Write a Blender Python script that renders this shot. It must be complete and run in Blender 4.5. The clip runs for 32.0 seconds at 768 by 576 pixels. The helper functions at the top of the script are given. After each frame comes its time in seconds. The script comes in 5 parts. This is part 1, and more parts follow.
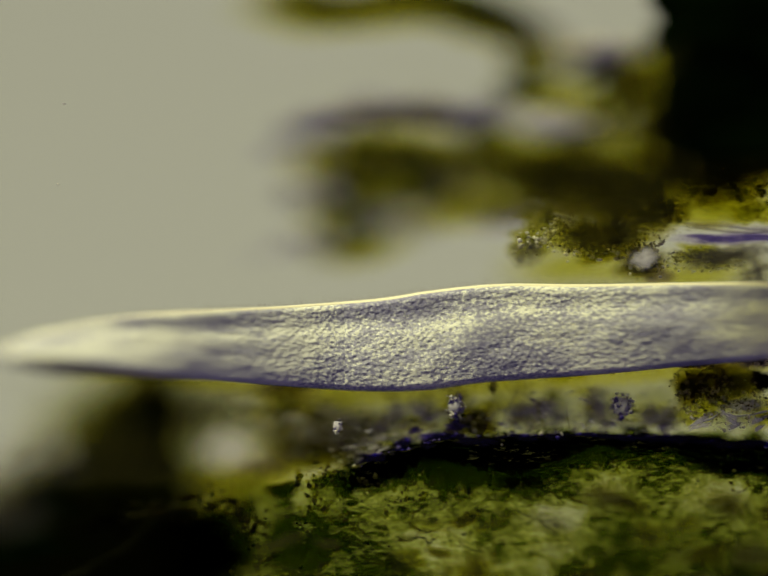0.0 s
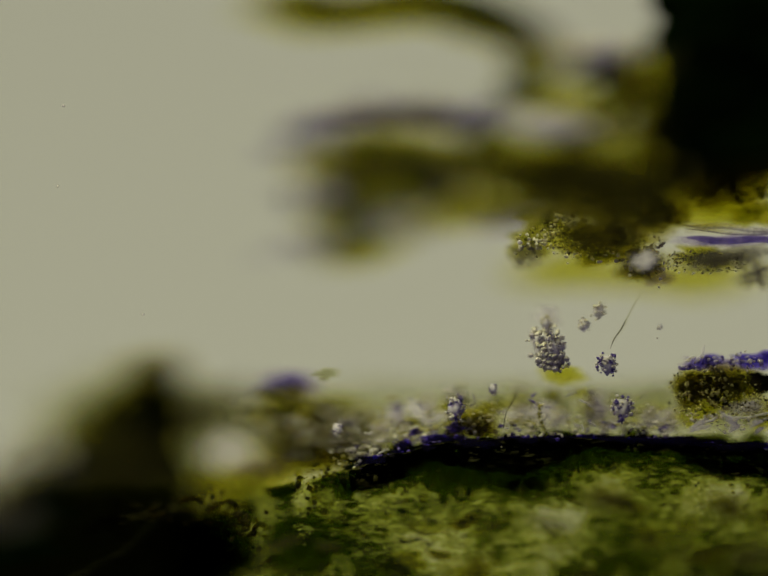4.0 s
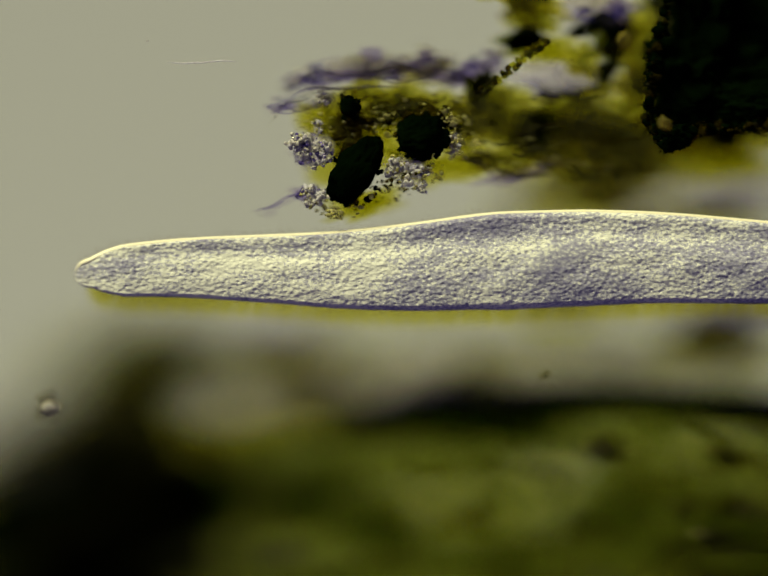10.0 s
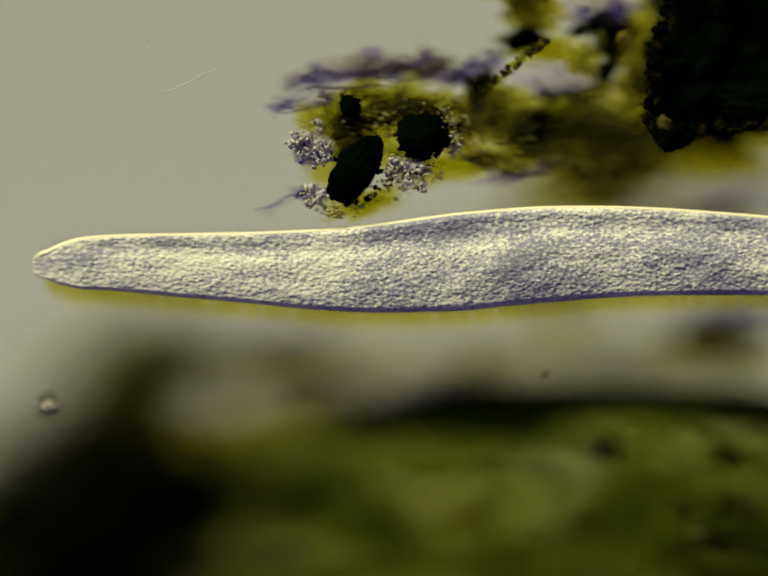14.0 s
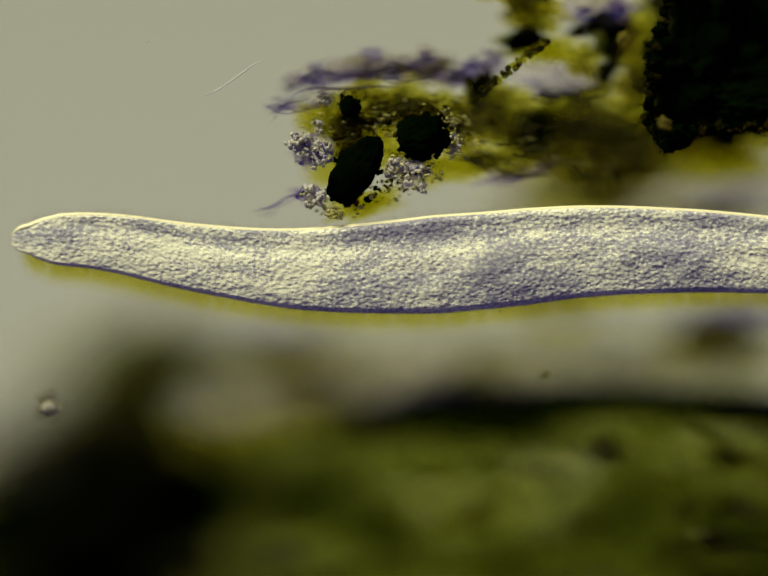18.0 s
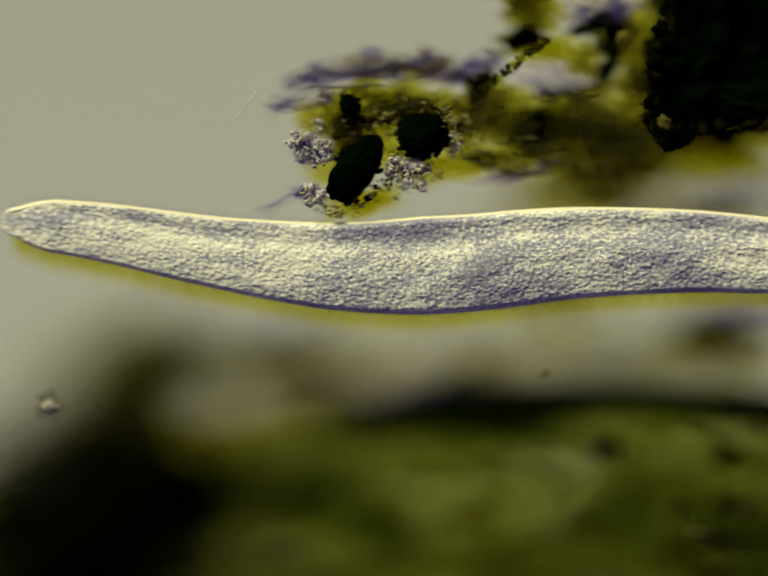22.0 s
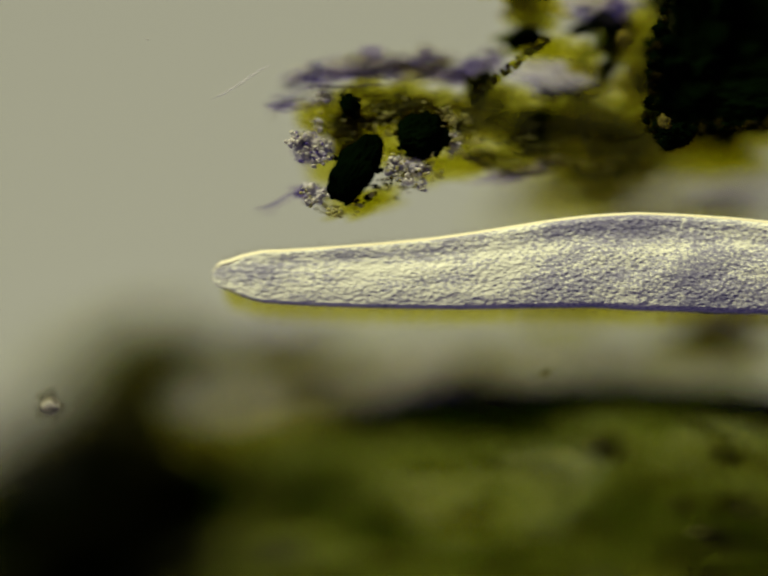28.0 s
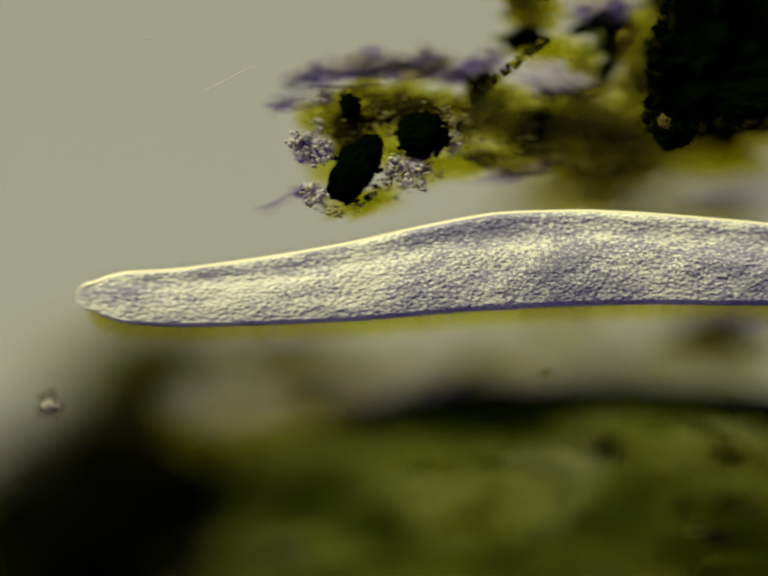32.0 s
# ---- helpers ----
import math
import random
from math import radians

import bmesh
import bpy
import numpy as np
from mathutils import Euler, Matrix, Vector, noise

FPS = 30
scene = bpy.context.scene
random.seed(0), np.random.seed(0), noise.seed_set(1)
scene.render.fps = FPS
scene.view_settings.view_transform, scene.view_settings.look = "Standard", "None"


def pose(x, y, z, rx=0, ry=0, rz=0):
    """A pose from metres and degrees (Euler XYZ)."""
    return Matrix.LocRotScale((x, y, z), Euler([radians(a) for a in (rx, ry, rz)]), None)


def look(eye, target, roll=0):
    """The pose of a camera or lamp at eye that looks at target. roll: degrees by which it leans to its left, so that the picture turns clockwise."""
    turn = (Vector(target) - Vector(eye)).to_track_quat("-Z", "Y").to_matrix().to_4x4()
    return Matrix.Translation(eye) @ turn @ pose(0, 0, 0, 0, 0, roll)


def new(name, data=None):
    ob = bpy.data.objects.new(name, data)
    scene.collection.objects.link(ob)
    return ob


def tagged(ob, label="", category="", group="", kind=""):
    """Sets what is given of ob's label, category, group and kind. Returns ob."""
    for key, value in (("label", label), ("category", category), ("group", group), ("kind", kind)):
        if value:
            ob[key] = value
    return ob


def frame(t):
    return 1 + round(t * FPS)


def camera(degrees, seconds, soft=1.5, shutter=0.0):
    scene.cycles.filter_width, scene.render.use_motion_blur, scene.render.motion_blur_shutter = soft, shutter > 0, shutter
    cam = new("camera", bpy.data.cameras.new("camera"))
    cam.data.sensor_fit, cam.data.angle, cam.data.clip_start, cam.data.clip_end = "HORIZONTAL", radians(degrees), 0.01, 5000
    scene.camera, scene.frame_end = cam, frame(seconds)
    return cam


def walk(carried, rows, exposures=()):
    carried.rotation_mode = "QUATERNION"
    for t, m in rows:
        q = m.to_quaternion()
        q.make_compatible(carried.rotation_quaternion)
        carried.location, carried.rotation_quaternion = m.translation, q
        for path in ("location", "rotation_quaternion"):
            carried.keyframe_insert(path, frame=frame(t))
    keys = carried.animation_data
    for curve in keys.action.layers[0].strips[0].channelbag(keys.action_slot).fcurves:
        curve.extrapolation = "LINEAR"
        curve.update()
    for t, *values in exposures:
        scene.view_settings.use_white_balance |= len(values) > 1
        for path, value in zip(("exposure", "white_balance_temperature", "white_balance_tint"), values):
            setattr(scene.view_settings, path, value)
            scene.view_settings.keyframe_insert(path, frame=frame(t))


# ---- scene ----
# A wet mount on a microscope slide, built at 4000 times its size: one metre here is a quarter of a millimetre.
# The camera looks straight down; the long tube keeps one focal distance, so focusing is the carriage going up and down
# (and sliding a little, as the oblique light shears the heights).
SHEAR = 0.19          # sideways slide for each metre of height
DIST = 47.0           # eye to focal plane
cam = camera(2 * math.degrees(math.atan(0.784 / DIST)), 32.0, soft=1.4, shutter=0.6)
scene.cycles.transparent_max_bounces = 48
cam.data.dof.use_dof = True
cam.data.dof.focus_distance = DIST
cam.data.dof.aperture_fstop = 0.15
cam.data.dof.aperture_ratio = 0.5

FOCUS = [(0, 0.02), (0.4, 0.01), (0.8, -0.05), (1.2, -0.06), (1.7, -0.05), (2.0, -0.02), (2.4, 0.02), (3.5, 0.03), (4.4, -0.05),
         (5.3, -0.13), (5.55, -0.13), (5.8, -0.06), (6.0, 0.02), (6.3, 0.10), (6.6, 0.25), (6.8, 0.36), (7.0, 0.40), (7.5, 0.46),
         (8.0, 0.50), (9.0, 0.51), (13.0, 0.52), (17.0, 0.51), (21.0, 0.52), (24.0, 0.53), (32.0, 0.53)]


def focus_at(t):
    return float(np.interp(t, [r[0] for r in FOCUS], [r[1] for r in FOCUS]))


walk(cam, [(t, pose(0, -SHEAR * f, DIST + f)) for t, f in FOCUS])


def at(px, py, f=0.0, seen=None):
    """A place at height f, in millimetres across and down the field; seen: the focus height at which it shows there."""
    s = f if seen is None else seen
    return Vector(((px - 784) / 1000, (588 - py) / 1000 - SHEAR * s, f))


# ---- light: the glowing field of the condenser below the slide, an added oblique beam from above, and a violet fill ----
world = bpy.data.worlds.new("world")
world.use_nodes = True
scene.world = world


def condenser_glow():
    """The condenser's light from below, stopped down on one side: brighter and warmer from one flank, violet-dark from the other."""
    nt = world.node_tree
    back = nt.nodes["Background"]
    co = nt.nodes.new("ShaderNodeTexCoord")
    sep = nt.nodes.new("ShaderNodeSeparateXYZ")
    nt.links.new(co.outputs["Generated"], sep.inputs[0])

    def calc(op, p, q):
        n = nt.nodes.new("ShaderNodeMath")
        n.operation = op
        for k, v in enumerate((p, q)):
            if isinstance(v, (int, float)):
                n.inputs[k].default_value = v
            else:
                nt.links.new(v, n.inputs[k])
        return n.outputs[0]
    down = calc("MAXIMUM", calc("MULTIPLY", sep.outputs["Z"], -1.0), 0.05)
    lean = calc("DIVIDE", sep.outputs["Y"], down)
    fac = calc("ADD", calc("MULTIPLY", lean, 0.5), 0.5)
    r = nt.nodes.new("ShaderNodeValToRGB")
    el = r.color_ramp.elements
    # warm-to-violet grading, put in for bright yellow and dark violet edges
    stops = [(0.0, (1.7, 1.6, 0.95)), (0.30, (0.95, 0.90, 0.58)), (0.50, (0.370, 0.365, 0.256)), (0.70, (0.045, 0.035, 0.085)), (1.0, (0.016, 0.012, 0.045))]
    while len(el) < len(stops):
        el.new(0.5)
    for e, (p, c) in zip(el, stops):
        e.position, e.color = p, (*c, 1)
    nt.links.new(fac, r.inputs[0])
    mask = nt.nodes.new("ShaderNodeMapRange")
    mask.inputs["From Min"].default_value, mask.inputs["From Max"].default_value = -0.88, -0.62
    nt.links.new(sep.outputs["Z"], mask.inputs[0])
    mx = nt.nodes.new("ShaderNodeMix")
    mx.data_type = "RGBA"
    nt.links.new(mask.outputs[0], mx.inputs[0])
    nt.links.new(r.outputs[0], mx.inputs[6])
    # violet fill from the other sides, added to tint shaded flanks lilac
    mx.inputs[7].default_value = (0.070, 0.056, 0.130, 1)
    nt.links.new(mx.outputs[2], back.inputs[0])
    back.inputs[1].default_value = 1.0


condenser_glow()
# added lamp above the slide, for relief on the opaque bodies
sun = new("oblique_beam", bpy.data.lights.new("oblique_beam", "SUN"))
sun.data.energy, sun.data.angle, sun.data.color = 4.3, radians(26), (1.0, 0.955, 0.58)
sun.matrix_world = look((-0.6, 1.0, 0.52), (0, 0, 0))


# ---- materials ----
def nodes_of(name):
    m = bpy.data.materials.new(name)
    m.use_nodes = True
    nt = m.node_tree
    nt.nodes.clear()
    out = nt.nodes.new("ShaderNodeOutputMaterial")

    def node(kind, **kw):
        n = nt.nodes.new(kind)
        for k, v in kw.items():
            n.inputs[k.replace("_", " ")].default_value = v
        return n
    return m, node, nt.links.new, out


def noise_node(node, link, vec, scale, detail=4.0, rough=0.55):
    n = node("ShaderNodeTexNoise", Scale=scale, Detail=detail, Roughness=rough)
    if vec is not None:
        link(vec, n.inputs["Vector"])
    return n.outputs["Fac"]


def ramp(nt, link, fac, stops):
    n = nt.nodes.new("ShaderNodeValToRGB")
    el = n.color_ramp.elements
    while len(el) < len(stops):
        el.new(0.5)
    for e, (p, c) in zip(el, stops):
        e.position, e.color = p, (*c, 1)
    link(fac, n.inputs[0])
    return n.outputs[0]


def solid(name, dark, light, scale=30, rough=0.6, bump=0.3, spec=0.3, through_light=0.0):
    """An opaque grainy surface."""
    m, node, link, out = nodes_of(name)
    nt = m.node_tree
    geo = node("ShaderNodeNewGeometry").outputs["Position"]
    info = node("ShaderNodeObjectInfo").outputs["Random"]
    a = noise_node(node, link, geo, scale)
    b = noise_node(node, link, geo, scale * 4, 2)
    mix = nt.nodes.new("ShaderNodeMath")
    mix.operation = "MULTIPLY_ADD"
    link(info, mix.inputs[0])
    mix.inputs[1].default_value = 0.3
    link(a, mix.inputs[2])
    col = ramp(nt, link, mix.outputs[0], [(0.4, dark), (0.85, light)])
    p = node("ShaderNodeBsdfPrincipled", Roughness=rough)
    p.inputs["Specular IOR Level"].default_value = spec
    link(col, p.inputs["Base Color"])
    bp = node("ShaderNodeBump", Strength=bump, Distance=0.004)
    link(b, bp.inputs["Height"])
    link(bp.outputs[0], p.inputs["Normal"])
    last = p.outputs[0]
    if through_light:
        tl = node("ShaderNodeBsdfTranslucent")
        link(col, tl.inputs[0])
        mx = node("ShaderNodeMixShader")
        mx.inputs[0].default_value = through_light
        link(last, mx.inputs[1])
        link(tl.outputs[0], mx.inputs[2])
        last = mx.outputs[0]
    link(last, out.inputs[0])
    return m


def film(name, thin, thick, scale=18, body=0.12, stretch=(1, 1, 1), spread=(0.3, 0.7), grain=0.5, mid=None, fine=6, matt=0.28, relief=0.004):
    """A see-through tissue: it lets light through by its thickness (the point attribute "thick") and its uneven density."""
    m, node, link, out = nodes_of(name)
    nt = m.node_tree
    att = node("ShaderNodeAttribute")
    att.attribute_name = "thick"
    geo = node("ShaderNodeNewGeometry").outputs["Position"]
    mp = node("ShaderNodeMapping")
    mp.inputs["Scale"].default_value = stretch
    link(geo, mp.inputs["Vector"])
    a = noise_node(node, link, mp.outputs[0], scale, 5, 0.6)
    b = noise_node(node, link, mp.outputs[0], scale * fine, 4, 0.65)
    ab = nt.nodes.new("ShaderNodeMix")
    ab.inputs[0].default_value = grain * 0.6
    link(a, ab.inputs[2])
    link(b, ab.inputs[3])
    dens = node("ShaderNodeMapRange")
    dens.inputs["From Min"].default_value, dens.inputs["From Max"].default_value = spread
    link(ab.outputs[0], dens.inputs[0])
    mul = nt.nodes.new("ShaderNodeMath")
    mul.operation = "MULTIPLY"
    mul.use_clamp = True
    add = nt.nodes.new("ShaderNodeMath")
    add.operation = "ADD"
    add.inputs[1].default_value = 0.25
    link(dens.outputs[0], add.inputs[0])
    link(add.outputs[0], mul.inputs[0])
    link(att.outputs["Fac"], mul.inputs[1])
    col = ramp(nt, link, mul.outputs[0], [(0.0, (1, 1, 1)), (0.35, thin), (0.75, mid or [(p * q) ** 0.5 for p, q in zip(thin, thick)]), (1.0, thick)])
    tr = node("ShaderNodeBsdfTransparent")
    link(col, tr.inputs[0])
    df = node("ShaderNodeBsdfDiffuse")
    df.inputs[0].default_value = (*[matt * c for c in thin], 1)
    bp = node("ShaderNodeBump", Strength=0.4 if relief < 0.005 else 1.0, Distance=relief)
    link(b, bp.inputs["Height"])
    link(bp.outputs[0], df.inputs["Normal"])
    fac = node("ShaderNodeMapRange")
    fac.inputs["From Max"].default_value, fac.inputs["To Max"].default_value = 0.6, body
    link(mul.outputs[0], fac.inputs[0])
    if relief > 0.005:
        clear = node("ShaderNodeMapRange")
        clear.inputs["From Min"].default_value, clear.inputs["From Max"].default_value = 0.55, 1.0
        clear.inputs["To Min"].default_value, clear.inputs["To Max"].default_value = body, 0.0
        link(mul.outputs[0], clear.inputs[0])
        low = nt.nodes.new("ShaderNodeMath")
        low.operation = "MINIMUM"
        link(fac.outputs[0], low.inputs[0])
        link(clear.outputs[0], low.inputs[1])
        fac = low
    mx = node("ShaderNodeMixShader")
    link(fac.outputs[0], mx.inputs[0])
    link(tr.outputs[0], mx.inputs[1])
    link(df.outputs[0], mx.inputs[2])
    link(mx.outputs[0], out.inputs[0])
    return m


def worm_skin():
    """Pale granular cytoplasm in lengthwise rows."""
    m, node, link, out = nodes_of("cytoplasm")
    nt = m.node_tree
    att = node("ShaderNodeAttribute")
    att.attribute_name = "body"
    mp = node("ShaderNodeMapping")
    mp.inputs["Scale"].default_value = (0.75, 1.0, 1.0)
    link(att.outputs["Vector"], mp.inputs["Vector"])
    soft = node("ShaderNodeAttribute")
    soft.attribute_name = "thick"
    fine = noise_node(node, link, mp.outputs[0], 140, 2, 0.5)
    mp2 = node("ShaderNodeMapping")
    mp2.inputs["Scale"].default_value = (0.34, 1.0, 1.0)
    link(att.outputs["Vector"], mp2.inputs["Vector"])
    rows = noise_node(node, link, mp2.outputs[0], 60, 2, 0.5)
    big = noise_node(node, link, mp2.outputs[0], 16, 3, 0.55)
    vor = node("ShaderNodeTexVoronoi", Scale=135)
    vor.feature = "SMOOTH_F1"
    link(mp.outputs[0], vor.inputs["Vector"])
    h1 = nt.nodes.new("ShaderNodeMath")
    h1.operation = "MULTIPLY_ADD"
    h1.inputs[1].default_value = 1.9
    link(rows, h1.inputs[0])
    link(fine, h1.inputs[2])
    h2 = nt.nodes.new("ShaderNodeMath")
    h2.operation = "MULTIPLY_ADD"
    h2.inputs[1].default_value = -2.2
    link(vor.outputs["Distance"], h2.inputs[0])
    link(h1.outputs[0], h2.inputs[2])
    h3 = nt.nodes.new("ShaderNodeMath")
    h3.operation = "MULTIPLY_ADD"
    h3.inputs[1].default_value = 2.6
    link(big, h3.inputs[0])
    link(h2.outputs[0], h3.inputs[2])
    bp = node("ShaderNodeBump", Strength=1.0, Distance=0.0013)
    link(h3.outputs[0], bp.inputs["Height"])
    link(soft.outputs["Fac"], bp.inputs["Strength"])
    cm = nt.nodes.new("ShaderNodeMath")
    cm.operation = "MULTIPLY_ADD"
    cm.inputs[1].default_value = 0.9
    spots = noise_node(node, link, mp.outputs[0], 170, 3, 0.6)
    link(big, cm.inputs[0])
    link(spots, cm.inputs[2])
    col = ramp(nt, link, cm.outputs[0], [(0.72, (0.26, 0.255, 0.37)), (0.94, (0.54, 0.55, 0.57)), (1.10, (0.86, 0.88, 0.73))])
    p = node("ShaderNodeBsdfPrincipled", Roughness=0.7)
    p.inputs["Specular IOR Level"].default_value = 0.15
    link(col, p.inputs["Base Color"])
    link(bp.outputs[0], p.inputs["Normal"])
    link(p.outputs[0], out.inputs[0])
    return m


def glassy(name, tint, body, share=0.25, ior=1.25, scale=60):
    """A see-through grain that bends the light."""
    m, node, link, out = nodes_of(name)
    nt = m.node_tree
    geo = node("ShaderNodeNewGeometry").outputs["Position"]
    n = noise_node(node, link, geo, scale, 3)
    bp = node("ShaderNodeBump", Strength=0.7, Distance=0.004)
    link(n, bp.inputs["Height"])
    rf = node("ShaderNodeBsdfRefraction", Roughness=0.06, IOR=ior)
    info = node("ShaderNodeObjectInfo").outputs["Random"]
    link(ramp(nt, link, info, [(0.0, tuple(0.75 * c for c in tint)), (1.0, tint)]), rf.inputs["Color"])
    link(bp.outputs[0], rf.inputs["Normal"])
    df = node("ShaderNodeBsdfDiffuse")
    df.inputs[0].default_value = (*body, 1)
    link(bp.outputs[0], df.inputs["Normal"])
    mx = node("ShaderNodeMixShader")
    mx.inputs[0].default_value = share
    link(rf.outputs[0], mx.inputs[1])
    link(df.outputs[0], mx.inputs[2])
    link(mx.outputs[0], out.inputs[0])
    return m


def clear_glass():
    m, node, link, out = nodes_of("slide_glass")
    tr = node("ShaderNodeBsdfTransparent")
    gl = node("ShaderNodeBsdfGlossy", Roughness=0.05)
    mx = node("ShaderNodeMixShader")
    mx.inputs[0].default_value = 0.02
    link(tr.outputs[0], mx.inputs[1])
    link(gl.outputs[0], mx.inputs[2])
    link(mx.outputs[0], out.inputs[0])
    return m


def lit_rim_colour():
    """The pale yellow of the lit upper edge, put into the colour."""
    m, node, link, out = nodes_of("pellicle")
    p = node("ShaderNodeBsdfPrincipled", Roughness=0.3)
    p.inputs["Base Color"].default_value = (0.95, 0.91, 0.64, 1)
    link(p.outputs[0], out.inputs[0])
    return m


M = {
    "pellicle": lit_rim_colour(),
    "pearl": solid("pearly_granules", (0.55, 0.52, 0.60), (0.92, 0.90, 0.80), 60, 0.4, 0.3, 0.4, 0.5),
    "skin": worm_skin(),
    "glass": clear_glass(),
    "black": solid("black_detritus", (0.0004, 0.0016, 0.0004), (0.0013, 0.0036, 0.0008), 14, 0.9, 0.3, 0.0),
    "brown": glassy("brown_granules", (0.62, 0.54, 0.16), (0.035, 0.028, 0.004), 0.3),
    "pale": glassy("pale_granules", (0.98, 0.97, 0.93), (0.85, 0.83, 0.70), 0.45, 1.14),
    "gold": glassy("yellow_granules", (0.96, 0.94, 0.62), (0.56, 0.53, 0.20), 0.5, 1.14),
    "amber": glassy("amber_grain", (0.96, 0.90, 0.42), (0.42, 0.36, 0.08), 0.16, 1.16),
    "violet": glassy("violet_granules", (0.55, 0.48, 0.85), (0.22, 0.17, 0.5), 0.35),
    "mat": film("olive_mat", (0.70, 0.73, 0.27), (0.090, 0.135, 0.010), 8, 0.16, (0.6, 1.3, 1), (0.36, 0.60), 1.25, (0.37, 0.41, 0.080), 10, 0.26, 0.012),
    "olive": film("olive_tissue", (0.83, 0.82, 0.30), (0.38, 0.385, 0.045), 20, 0.12, (1, 1, 1), (0.3, 0.7), 0.9, relief=0.008),
    "umber": film("brown_tissue", (0.72, 0.69, 0.24), (0.17, 0.175, 0.020), 20, 0.16, (1, 1, 1), (0.3, 0.7), 0.95, matt=0.2, relief=0.010),
    "murk": film("dark_green_tissue", (0.42, 0.46, 0.10), (0.012, 0.030, 0.004), 16, 0.05, (1, 1, 1), (0.3, 0.7), 0.8, matt=0.1, relief=0.010),
    # slime, and the tint that imitates yellow halos round the debris
    "haze": film("yellow_halo_slime", (0.88, 0.87, 0.38), (0.76, 0.76, 0.17), 10, 0.02),
    "lilac": film("lilac_slime", (0.80, 0.76, 0.90), (0.46, 0.41, 0.72), 18, 0.04),
    # blue dispersion fringe of dark edges, put into the film's tint
    "navy": film("navy_fringe", (0.42, 0.36, 0.85), (0.05, 0.03, 0.36), 20, 0.03),
    "mist": film("thin_slime", (0.88, 0.885, 0.76), (0.64, 0.65, 0.44), 9, 0.01),
    # yellow glow below the ciliate, put in as a tint
    "coat": film("yellow_glow_film", (0.90, 0.885, 0.46), (0.74, 0.72, 0.24), 14, 0.02, (1, 1, 1), (-0.6, 0.9)),
    "veil": film("white_slime", (0.97, 0.96, 0.98), (0.72, 0.69, 0.80), 26, 0.55, (1, 1, 1), (0.35, 0.7), 0.8, matt=0.8),
    "grey": film("grey_slime", (0.80, 0.79, 0.74), (0.35, 0.33, 0.33), 20, 0.10),
}


# ---- mesh helpers ----
def mesh(name, verts, faces, mat, smooth=True, thick=None, body=None):
    me = bpy.data.meshes.new(name)
    me.from_pydata([tuple(v) for v in verts], [], faces)
    if smooth:
        me.polygons.foreach_set("use_smooth", [True] * len(me.polygons))
    if thick is not None:
        a = me.attributes.new("thick", "FLOAT", "POINT")
        a.data.foreach_set("value", [float(v) for v in thick])
    if body is not None:
        a = me.attributes.new("body", "FLOAT_VECTOR", "POINT")
        a.data.foreach_set("vector", [float(c) for v in body for c in v])
    me.materials.append(M[mat])
    me.update()
    return me


def part(name, data, parent, label="", m=None):
    ob = new(name, data)
    ob.parent = parent
    if m is not None:
        ob.matrix_basis = m
    return tagged(ob, label)


def thing(name, where, label, category, group="", kind=""):
    ob = new(name)
    ob.location = where
    ob.empty_display_size = 0.02
    bpy.context.view_layer.update()
    return tagged(ob, label, category, group, kind)


ICO = {}


def ico(sub):
    if sub not in ICO:
        bm = bmesh.new()
        bmesh.ops.create_icosphere(bm, subdivisions=sub, radius=1)
        ICO[sub] = ([v.co.copy() for v in bm.verts], [[v.index for v in f.verts] for f in bm.faces])
        bm.free()
    return ICO[sub]


LUMPS = {}


def lump(mat, variant=0, sub=3, rough=0.35, freq=1.6):
    """An uneven rounded body of radius about 1, shared by all that look alike."""
    key = (mat, variant, sub, rough, freq)
    if key not in LUMPS:
        vs, fs = ico(sub)
        off = Vector((variant * 7.3, variant * 3.1, variant * 5.7))
        out = []
        for v in vs:
            n = noise.fractal(v * freq + off, 0.9, 2.0, 4) * rough + 0.35 * rough * noise.noise(v * freq * 5 + off)
            out.append(v * (1 + n))
        LUMPS[key] = mesh(mat + "_lump", out, fs, mat, True, [1.0] * len(out))
    return LUMPS[key]


FLAKES = {}


